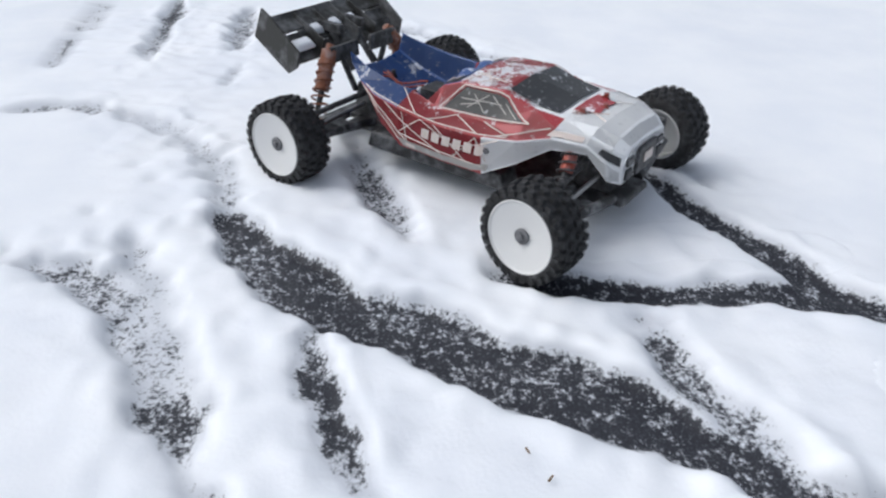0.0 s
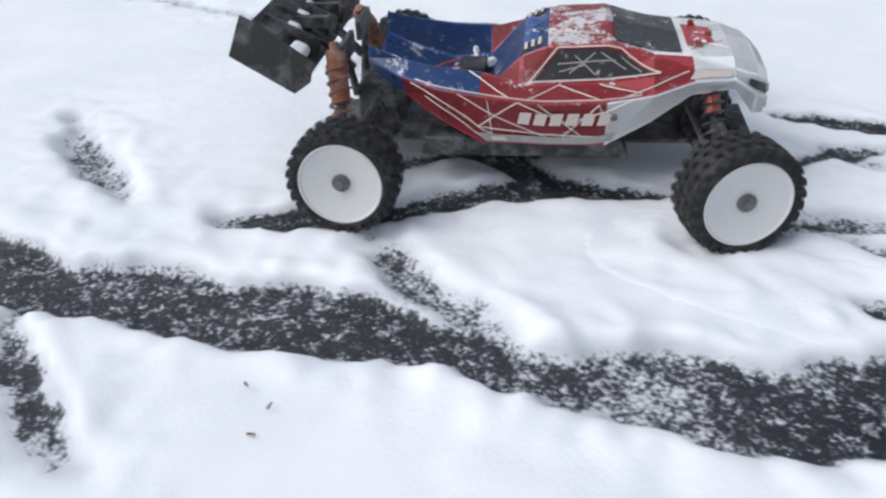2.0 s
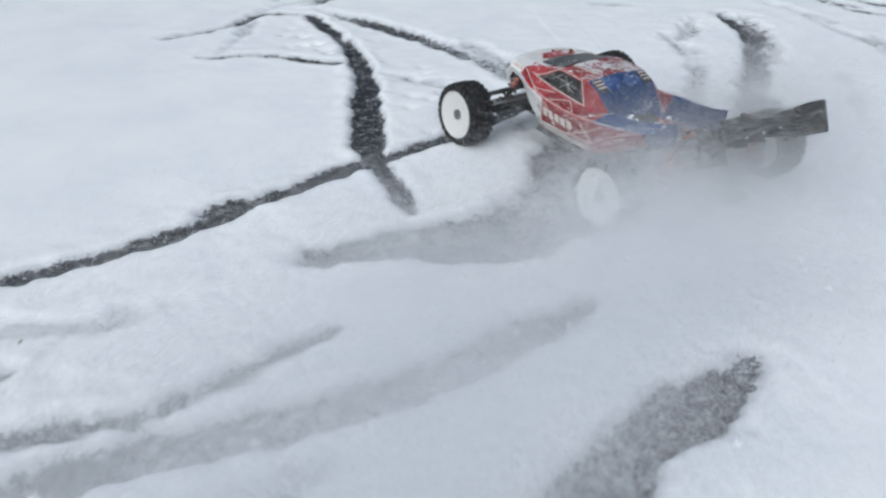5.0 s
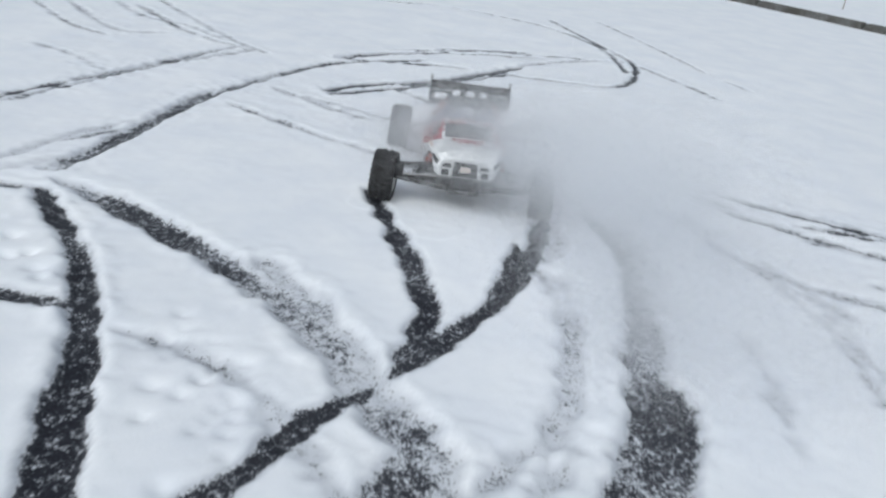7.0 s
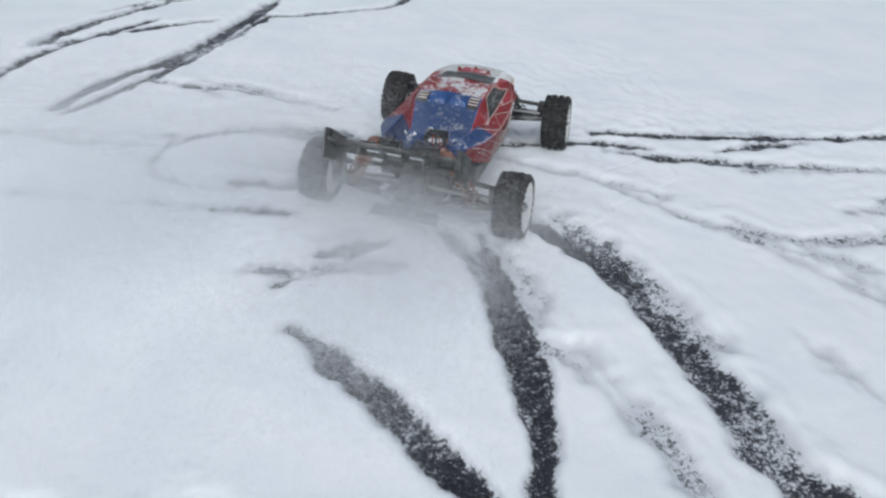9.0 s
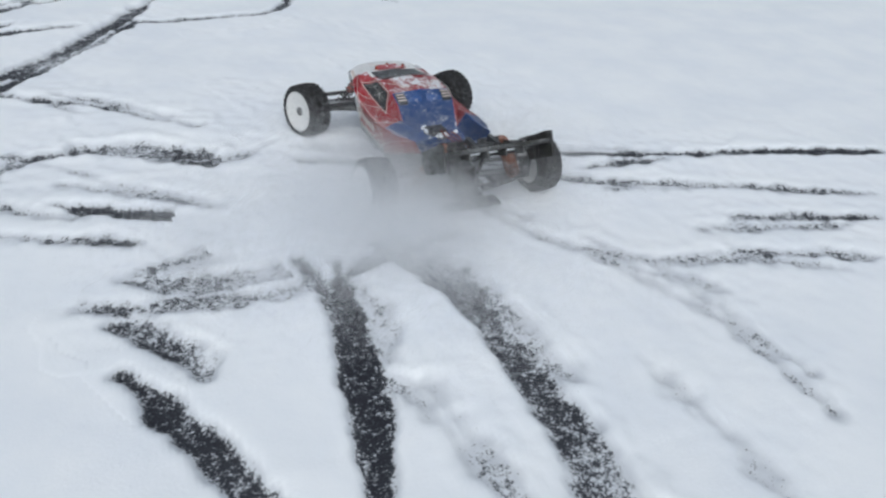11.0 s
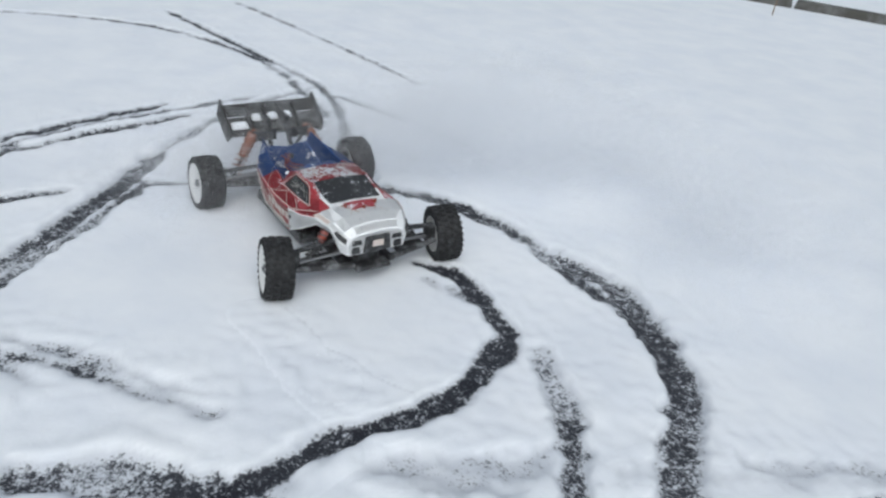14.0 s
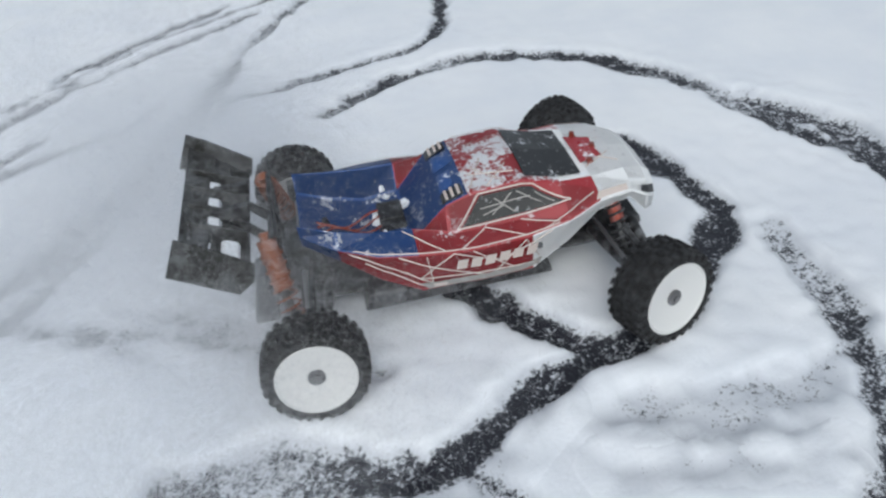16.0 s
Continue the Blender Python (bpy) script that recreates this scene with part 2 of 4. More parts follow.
rut(0.022, 0.41, (-0.29, -2.05), (-0.25, -1.94))
rut(0.022, 0.36, (-0.15, -1.88), (-0.11, -1.82), (-0.08, -1.77), filled=3.25)
rut(0.030, 0.51, (0.03, -2.05), (0.07, -1.99))
rut(0.025, 0.76, (-1.65, -2.52), (-1.16, -2.18), (-0.91, -2.14), (-0.71, -2.11))
rut(0.030, 0.31, (-0.09, -2.13), (-0.04, -2.07), (-0.01, -2.01), (0.01, -1.91), (0.04, -1.80), (0.07, -1.69), filled=3.25)
rut(0.022, 0.02, (-0.32, -0.56), (-0.19, -0.77), (-0.10, -0.95), (-0.01, -1.12))
rut(0.020, 0.06, (-0.46, -1.75), (-0.33, -1.63), (-0.20, -1.48), (-0.11, -1.31), (-0.01, -1.12))
rut(0.020, 0.68, (0.40, -0.23), (0.47, -0.39), (0.49, -0.61), (0.46, -0.78), (0.37, -0.91))
rut(0.020, 0.36, (-0.23, -1.92), (-0.10, -1.85), (-0.00, -1.78), (0.06, -1.70), (0.13, -1.59))
rut(0.032, 0.31, (-0.14, -1.98), (-0.06, -1.92), (0.02, -1.84), (0.11, -1.77), (0.20, -1.70), (0.29, -1.60), (0.41, -1.43))
rut(0.032, 0.51, (0.01, -1.99), (0.09, -1.93), (0.16, -1.85), (0.21, -1.77))
rut(0.040, 0.26, (0.41, -1.79), (0.47, -1.71), (0.50, -1.65), (0.57, -1.54), (0.60, -1.48))
rut(0.022, 0.71, (-0.39, -1.80), (-0.31, -1.75), (-0.14, -1.66), (-0.07, -1.59))
# residue from here on is raised, which also greys the ruts like drifting haze
rut(0.020, 0.15, (-0.57, -0.32), (-0.39, -0.49), (-0.24, -0.69), (-0.13, -0.93), (-0.06, -1.08), (0.03, -1.18), (0.12, -1.29))
rut(0.021, 0.15, (-0.18, -1.39), (-0.10, -1.29), (-0.01, -1.14), (0.04, -1.06), (0.10, -0.97), (0.16, -0.83), (0.22, -0.74))
rut(0.018, 0.30, (-0.62, -0.75), (-0.50, -0.69), (-0.33, -0.69), (-0.24, -0.70))
rut(0.020, 0.70, (-0.18, -0.73), (-0.02, -0.75), (0.10, -0.82), (0.26, -0.99))
rut(0.035, 0.45, (-0.54, -0.27), (-0.33, -0.36), (-0.07, -0.50), (0.07, -0.60), (0.19, -0.71))
rut(0.017, 0.40, (-1.07, -0.21), (-1.00, 0.20), (-0.89, 0.59), (-0.75, 1.14))
rut(0.020, 0.35, (-0.61, -0.23), (-0.59, 0.07), (-0.54, 0.60), (-0.38, 1.08), (-0.08, 1.37))
rut(0.020, 0.40, (-0.81, -0.65), (-0.71, -0.49), (-0.69, -0.36), (-0.57, -0.32))
rut(0.020, 0.80, (-0.60, -0.74), (-0.63, -0.57), (-0.70, -0.32), (-0.58, -0.10))
rut(0.017, 0.50, (-0.47, 0.40), (-0.19, 0.27), (0.15, 0.14))
rut(0.018, 0.30, (-0.27, 0.68), (-0.01, 0.97), (0.24, 1.35))
rut(0.013, 0.60, (-0.40, 0.62), (-0.06, 0.51), (0.13, 0.36))
rut(0.050, 0.45, (0.03, -1.45), (0.14, -1.37), (0.23, -1.29), (0.30, -1.16), (0.29, -1.03), (0.30, -0.81))
rut(0.055, 0.40, (0.17, -1.39), (0.27, -1.34), (0.37, -1.20), (0.44, -1.13), (0.55, -0.99), (0.59, -0.85), (0.63, -0.68), (0.60, -0.53))
rut(0.020, 0.75, (0.35, -1.20), (0.43, -1.00), (0.50, -0.79))
rut(0.035, 0.70, (0.49, -1.24), (0.51, -1.11), (0.59, -1.02))
rut(0.022, 0.30, (0.04, -0.05), (0.08, -0.12), (0.14, -0.24), made=(6.95, 6.7), filled=8.5)
rut(0.024, 0.18, (0.11, -0.18), (0.20, -0.36), (0.26, -0.53), (0.24, -0.70), made=(6.7, 6.2), filled=11.0)
rut(0.022, 0.16, (0.44, -0.01), (0.43, -0.07), (0.41, -0.28), (0.34, -0.50), (0.24, -0.70), made=(6.95, 6.2), filled=11.0)
rut(0.034, 0.42, (0.53, 0.04), (0.61, -0.17), (0.62, -0.44), (0.61, -0.63), (0.59, -0.85), filled=11.0)
rut(0.022, 0.74, (0.48, -0.32), (0.50, -0.52), (0.49, -0.70), (0.46, -0.85), filled=11.0)
rut(0.020, 0.90, (0.79, -0.36), (0.81, -0.54), (0.81, -0.70))
rut(0.017, 0.35, (1.04, 0.19), (1.24, 0.18))
rut(0.014, 0.60, (1.04, 0.09), (1.20, 0.05))
rut(0.017, 0.40, (-0.64, 2.73), (-0.20, 2.86), (0.30, 2.70), (0.63, 2.27), (0.73, 1.74))
rut(0.018, 0.35, (-0.40, 1.15), (-0.12, 1.50), (0.36, 1.77))
rut(0.020, 0.60, (-1.41, 1.59), (-0.98, 1.21), (-0.69, 1.09))
rut(0.017, 0.50, (-0.98, 0.12), (-0.92, 0.40), (-0.83, 0.72), (-0.69, 1.09))
rut(0.017, 0.70, (-1.67, 1.47), (-1.25, 1.10), (-1.05, 1.15))
rut(0.021, 0.20, (0.29, 0.02), (0.21, -0.00), (0.13, -0.03), (0.06, -0.08), (0.05, -0.12), made=(7.8, 7.4), filled=8.3)
rut(0.022, 0.20, (0.39, 0.02), (0.41, -0.11), (0.39, -0.27), (0.35, -0.46), made=(7.7, 6.3), filled=11.0)
rut(0.017, 0.30, (0.47, 0.37), (0.63, 0.31), (0.80, 0.28), (0.91, 0.23), filled=11.0)
rut(0.020, 0.75, (0.56, 0.27), (0.70, 0.16), (0.82, 0.04))
rut(0.017, 0.35, (0.23, 1.34), (0.46, 1.36), (0.66, 1.41), (0.76, 1.66), (0.76, 2.02), (0.61, 2.38), (0.36, 2.95))
rut(0.014, 0.50, (0.64, 3.16), (0.94, 2.46), (1.10, 2.00))
rut(0.017, 0.50, (0.80, 1.90), (0.98, 1.65), (1.08, 1.45))
rut(0.014, 0.60, (1.17, 1.86), (1.27, 1.71))
rut(0.020, 0.45, (-0.08, 0.93), (0.07, 1.14), (0.25, 1.48), (0.51, 1.83), (0.75, 1.99))
rut(0.015, 0.45, (-0.24, 1.47), (0.15, 1.73), (0.56, 1.91))
rut(0.020, 0.40, (-0.93, 0.32), (-0.90, 0.50), (-0.84, 0.74), (-0.75, 0.90))
rut(0.022, 0.35, (-0.59, -0.22), (-0.58, -0.03), (-0.58, 0.12), (-0.59, 0.33), (-0.58, 0.52))
rut(0.017, 0.50, (-0.69, -0.06), (-0.60, 0.09))
rut(0.027, 0.22, (-0.29, 0.72), (-0.18, 0.88), (-0.05, 1.00), (0.10, 1.20), (0.29, 1.54))
rut(0.024, 0.35, (-0.39, 1.16), (-0.28, 1.35), (-0.03, 1.59))
rut(0.017, 0.40, (-0.39, 1.16), (-0.20, 1.25), (0.08, 1.33))
rut(0.017, 0.50, (-0.10, 0.85), (0.08, 0.75), (0.31, 0.58))
rut(0.017, 0.25, (0.82, 0.33), (1.12, 0.24), (1.46, 0.16), filled=12.9)
rut(0.020, 0.45, (0.81, 0.24), (1.04, 0.13), (1.33, 0.03), filled=12.9)
rut(0.020, 0.75, (0.73, 0.13), (0.81, -0.02), (0.90, -0.14), (1.04, -0.27))
rut(0.020, 0.50, (1.13, -0.09), (1.29, -0.13), (1.43, -0.16), filled=12.9)
rut(0.020, 0.70, (0.83, -0.06), (0.94, -0.14), (1.14, -0.20), (1.30, -0.28))
rut(0.020, 0.75, (0.90, -0.16), (0.97, -0.32), (0.98, -0.54), filled=11.0)
rut(0.020, 0.55, (0.45, 0.46), (0.30, 0.40), (0.15, 0.49), (0.02, 0.50), (-0.07, 0.44), (-0.07, 0.33), (0.08, 0.23), made=(7.6, 8.4), filled=11.0)
rut(0.024, 0.25, (0.11, 0.25), (0.26, 0.20), (0.41, 0.16), (0.51, 0.17), (0.64, 0.20), (0.74, 0.25), (0.86, 0.27), made=(10.8, 12.2))
rut(0.020, 0.50, (0.64, 0.20), (0.74, 0.32), (0.80, 0.42), made=(11.2, 12.2))
rut(0.024, 0.45, (0.35, 0.42), (0.39, 0.31), (0.42, 0.18), (0.44, 0.07), made=(11.2, 11.3))
rut(0.028, 0.50, (0.12, 0.04), (0.25, 0.00), (0.40, 0.01), (0.52, 0.01), (0.67, 0.06), (0.85, 0.13), made=(10.8, 11.5))
rut(0.020, 0.50, (0.15, 0.05), (0.26, 0.09), (0.41, 0.11), (0.47, 0.13), made=(10.8, 11.5))
rut(0.020, 0.60, (0.10, 0.37), (0.20, 0.30), (0.30, 0.22))
rut(0.030, 0.70, (0.46, -0.04), (0.46, -0.16), (0.44, -0.27))
rut(0.040, 0.65, (0.60, 0.01), (0.63, -0.14), (0.65, -0.28), (0.67, -0.35))
rut(0.045, 0.50, (0.12, -0.07), (0.17, -0.13), (0.21, -0.19), made=(10.6, 10.9))
rut(0.020, 0.75, (0.90, -0.07), (0.97, -0.20), (0.99, -0.35), (1.01, -0.47))
rut(0.017, 0.20, (1.45, 0.17), (1.81, 0.08), filled=12.9)
rut(0.018, 0.40, (1.32, 0.03), (1.61, -0.08), filled=12.9)
rut(0.020, 0.40, (1.23, -0.07), (1.52, -0.16), filled=12.9)
rut(0.020, 0.50, (1.14, -0.17), (1.39, -0.27), filled=12.9)
rut(0.021, 0.15, (0.30, 0.44), (0.37, 0.45), (0.46, 0.49), (0.61, 0.52), (0.71, 0.58), (0.81, 0.68), made=(12.2, 13.4))
rut(0.025, 0.45, (0.83, 0.61), (0.81, 0.47), (0.75, 0.33), (0.67, 0.25), (0.61, 0.19), made=(13.2, 12.3))
rut(0.034, 0.40, (1.02, 0.91), (1.08, 0.76), (1.05, 0.52), (0.96, 0.38), (0.85, 0.25), (0.72, 0.20), (0.63, 0.18), made=(13.5, 12.3))
rut(0.022, 0.80, (1.01, 0.30), (1.16, 0.25), (1.40, 0.17))
rut(0.022, 0.80, (0.03, 0.82), (0.17, 0.72), (0.30, 0.62))
rut(0.045, 0.90, (0.50, 0.43), (0.62, 0.39), (0.73, 0.38))
rut(0.022, 0.20, (0.73, 0.92), (0.79, 0.85), (0.80, 0.74), (0.80, 0.65), (0.69, 0.56), (0.58, 0.51), (0.45, 0.49), (0.34, 0.43), made=(13.9, 12.4))
rut(0.026, 0.45, (0.39, 1.20), (0.56, 1.27), (0.72, 1.27), (0.88, 1.16), (0.98, 0.99), (1.02, 0.81), (1.07, 0.67), made=(14.6, 13.0))
rut(0.022, 0.50, (0.84, 0.61), (0.82, 0.51), (0.80, 0.42), (0.72, 0.31), made=(13.2, 12.3))
rut(0.022, 0.65, (-0.14, 0.89), (-0.06, 0.83), (0.02, 0.77), (0.07, 0.70))
rut(0.020, 0.55, (0.73, 0.86), (0.76, 0.81), (0.80, 0.75), made=(13.7, 13.8))
rut(0.045, 0.35, (0.07, 0.52), (0.14, 0.51), (0.25, 0.47), (0.29, 0.45))
rut(0.022, 0.25, (-0.07, 0.97), (-0.01, 1.03), (0.07, 1.09))
rut(0.020, 0.40, (-0.07, 1.62), (0.04, 1.70), (0.30, 1.86))
# ground swept under the car, cut extra wide so its dark takes in shade
rut(0.029, 0.16, (0.40, 0.80), (0.43, 0.73), (0.45, 0.65), (0.48, 0.60), made=(14.4, 14.8))
rut(0.043, 0.16, (0.47, 0.62), (0.50, 0.56), (0.54, 0.52), made=(15.1, 15.6))
rut(0.021, 0.45, (0.06, -0.02), (0.18, -0.04), (0.31, -0.06), (0.42, -0.05), (0.54, -0.01), (0.66, 0.02), made=(8.7, 9.8), filled=11.0)
rut(0.018, 0.75, (0.18, 0.04), (0.23, 0.05), (0.27, 0.06), filled=11.0)
rut(0.045, 0.60, (-0.05, -0.45), (0.08, -0.58), (0.18, -0.70), (0.25, -0.79), (0.32, -0.85), (0.36, -0.91))
rut(0.014, 0.55, (-1.76, 1.37), (-1.58, 1.21), (-1.37, 1.04), (-1.20, 0.98))
rut(0.016, 0.72, (-1.55, 1.62), (-1.27, 1.38), (-1.07, 1.34), (-0.82, 1.16))
rut(0.016, 0.55, (-1.42, 1.78), (-1.23, 1.60), (-0.87, 1.25), (-0.64, 1.08))
rut(0.014, 0.72, (-1.29, 0.71), (-1.13, 0.65), (-0.94, 0.54))
rut(0.016, 0.55, (-0.43, 0.64), (-0.27, 0.55), (-0.08, 0.47))
rut(0.018, 0.72, (-0.73, -0.22), (-0.71, -0.13), (-0.69, -0.02), (-0.63, 0.13))
rut(0.040, 0.36, (0.15, -2.03), (0.22, -1.97), (0.29, -1.91), (0.34, -1.86), (0.40, -1.81))
rut(0.040, 0.36, (-0.30, -2.09), (-0.22, -2.05), (-0.15, -2.00), (-0.06, -1.93), (0.01, -1.87), made=(3.0, 3.2))
rut(0.052, 0.36, (-0.20, -2.26), (-0.14, -2.20), (-0.09, -2.13), (-0.06, -2.05), (-0.03, -1.96), (0.00, -1.87), filled=3.25)
rut(0.021, 0.50, (0.05, 0.37), (0.15, 0.32), (0.22, 0.28), (0.28, 0.23))
rut(0.022, 0.18, (0.04, 0.29), (0.13, 0.25), (0.20, 0.22))


def grain_field(seed, xs, ys, size):
    """Smooth random values, -1 to 1, with lumps of the given size, on the grid of xs and ys."""
    rng = np.random.default_rng(seed)
    cells = rng.uniform(-1, 1, (257, 257))
    gx, gy = np.mod(xs / size, 256.0), np.mod(ys / size, 256.0)
    ix, iy = gx.astype(int), gy.astype(int)
    fx, fy = gx - ix, gy - iy
    fx, fy = (fx * fx * (3 - 2 * fx))[:, None], (fy * fy * (3 - 2 * fy))[None, :]
    jx, jy = (ix + 1) % 256, (iy + 1) % 256
    c = lambda a, b: cells[a[:, None], b[None, :]]
    return (c(ix, iy) * (1 - fx) + c(jx, iy) * fx) * (1 - fy) + (c(ix, jy) * (1 - fx) + c(jx, jy) * fx) * fy


PITS = []
_pit = random.Random(3)
for (ax, ay), (bx, by), many, spread in (((-0.52, -0.48), (-0.36, -0.62), 26, 0.05), ((-0.10, -0.76), (0.10, -0.90), 34, 0.05), ((-1.0, -2.75), (-0.7, -2.85), 12, 0.06)):
    for _ in range(many):
        f = _pit.random()
        PITS.append((ax + (bx - ax) * f + _pit.gauss(0, spread), ay + (by - ay) * f + _pit.gauss(0, spread), _pit.uniform(0.004, 0.009)))


def snow_heights(xs, ys, ruts):
    """The height of the snow over a grid, with the ruts pressed and swept into it."""
    smooth = SNOW_Z + 0.0035 * grain_field(1, xs, ys, 0.23) + 0.0008 * grain_field(2, xs, ys, 0.06) + 0.0004 * grain_field(3, xs, ys, 0.019)
    ragged = 0.0095 * grain_field(4, xs, ys, 0.034) + 0.0055 * grain_field(5, xs, ys, 0.0135)
    crumb = 0.6 * grain_field(6, xs, ys, 0.0125) + 0.55 * grain_field(7, xs, ys, 0.024) + 0.25 * grain_field(8, xs, ys, 0.07)
    lumps = np.clip(0.5 + grain_field(9, xs, ys, 0.016) * 0.6 + grain_field(10, xs, ys, 0.045) * 0.5, 0, 2)
    patchy = 0.24 * grain_field(11, xs, ys, 0.13) + 0.10 * grain_field(12, xs, ys, 0.05)
    z, bare, churn = smooth.copy(), np.zeros(smooth.shape), np.zeros(smooth.shape)
    for half, residue, line, made, _ in ruts:
        reach = half + 0.13
        i0, i1 = np.searchsorted(xs, (line[:, 0].min() - reach, line[:, 0].max() + reach))
        j0, j1 = np.searchsorted(ys, (line[:, 1].min() - reach, line[:, 1].max() + reach))
        if i1 <= i0 or j1 <= j0:
            continue
        d = distance(line, xs[i0:i1], ys[j0:j1]) + ragged[i0:i1, j0:j1] * (0.55 + 0.9 * residue)
        for ex, ey in (line[0], line[-1]):
            near = np.hypot(xs[i0:i1][:, None] - ex, ys[j0:j1][None, :] - ey)
            d = d + 0.5 * half * np.clip(1 - near / (3 * half), 0, 1)
        cut = np.clip((half + 0.007 - d) / (0.014 + 0.018 * residue), 0, 1)
        cut = cut * cut * (3 - 2 * cut)
        floor = max(ASPHALT_Z + 0.0015, SNOW_Z - 0.55 * half) + 0.006 * residue + crumb[i0:i1, j0:j1] * (0.001 + 0.004 * residue)
        berm = min(0.0038, 0.13 * half) * (1 - 0.7 * residue) * np.exp(-((d - half - 0.018) / 0.014) ** 2) * lumps[i0:i1, j0:j1] * (made is None)
        low = z[i0:i1, j0:j1]
        churn[i0:i1, j0:j1] = np.maximum(churn[i0:i1, j0:j1], np.clip(1 - (d - half) / 0.11, 0, 1) * min(1, half / 0.022))
        if made == "lumps":
            continue
        z[i0:i1, j0:j1] = np.where(cut > 0.02, np.minimum(low, low * (1 - cut) + floor * cut), low + berm * (low > 0))
        bare[i0:i1, j0:j1] = np.maximum(bare[i0:i1, j0:j1], cut * (1 - 0.78 * np.clip(residue + patchy[i0:i1, j0:j1], 0, 0.95)))
    # snow thrown out of the ruts lies in soft lumps beside them
    heap = 0.0026 * grain_field(13, xs, ys, 0.037) + 0.0024 * grain_field(14, xs, ys, 0.0165)
    heap *= np.interp(ys, (-1.6, -1.1, 0.15, 0.35, 0.6, 0.9), (1.0, 0.3, 0.3, 0.95, 0.95, 0.4))[None, :]
    z += heap * churn * (1 - np.clip(bare * 1.6, 0, 1))
    for px, py, deep in PITS:
        i0, i1 = np.searchsorted(xs, (px - 0.03, px + 0.03))
        j0, j1 = np.searchsorted(ys, (py - 0.03, py + 0.03))
        if i1 > i0 and j1 > j0:
            near = (xs[i0:i1][:, None] - px) ** 2 + (ys[j0:j1][None, :] - py) ** 2
            z[i0:i1, j0:j1] -= deep * np.exp(-near / 0.00012)
    return z, bare


def distance(line, xs, ys):
    """The distance of each point of a grid from a line of points."""
    X, Y = xs[:, None], ys[None, :]
    near = np.full((len(xs), len(ys)), 9.0)
    for (ax, ay), (bx, by) in zip(line, line[1:]):
        dx, dy = bx - ax, by - ay
        t = np.clip(((X - ax) * dx + (Y - ay) * dy) / max(dx * dx + dy * dy, 1e-9), 0, 1)
        near = np.minimum(near, (X - ax - t * dx) ** 2 + (Y - ay - t * dy) ** 2)
    return np.sqrt(near)


def grid_mesh(name, xs, ys, z, bare, mat, keep=None):
    nx, ny = len(xs), len(ys)
    co = np.empty((nx, ny, 3), np.float32)
    co[..., 0], co[..., 1], co[..., 2] = xs[:, None], ys[None, :], z
    idx = np.arange(nx * ny, dtype=np.int32).reshape(nx, ny)
    quads = np.stack((idx[:-1, :-1], idx[1:, :-1], idx[1:, 1:], idx[:-1, 1:]), -1).reshape(-1, 4)
    if keep is not None:
        quads = quads[keep[:-1, :-1].ravel()]
    me = bpy.data.meshes.new(name)
    me.vertices.add(nx * ny)
    me.vertices.foreach_set("co", co.ravel())
    me.loops.add(quads.size)
    me.loops.foreach_set("vertex_index", quads.ravel())
    me.polygons.add(len(quads))
    me.polygons.foreach_set("loop_start", np.arange(0, quads.size, 4, dtype=np.int32))
    me.polygons.foreach_set("use_smooth", np.ones(len(quads), bool))
    me.update(calc_edges=True)
    me.attributes.new("bare", "FLOAT", "POINT").data.foreach_set("value", bare.astype(np.float32).ravel())
    me.materials.append(mat)
    return me


def spaced(lo, hi, step, far):
    """Even steps from lo to hi, then ever wider ones out to far on both sides."""
    mid = list(np.arange(lo, hi + step / 2, step))
    out, gap = [], step
    while (out[-1] if out else 0) < far:
        gap *= 1.22
        out.append((out[-1] if out else 0) + gap)
    return np.array([lo - d for d in out[::-1]] + mid + [hi + d for d in out])


XS, YS = spaced(-1.75, 2.05, FINE, 160), spaced(-2.95, 3.2, FINE, 160)
snow = new("ground_snow", grid_mesh("ground_snow", XS, YS, *snow_heights(XS, YS, RUTS), SNOW))
tagged(snow, "thin trampled white snow layer cut by dark tyre ruts", "snow ground", kind="structure")
bm = bmesh.new()
bmesh.ops.create_grid(bm, x_segments=8, y_segments=8, size=165)
asphalt = part("ground_asphalt", bm, ASPHALT)
asphalt.location.z = ASPHALT_Z - 0.008
tagged(asphalt, "dark wet asphalt showing through the swept snow", "asphalt", kind="structure")


# untouched snow over the ruts that the wheels cut while we watch: slabs that sink as the car passes
SLABS = []


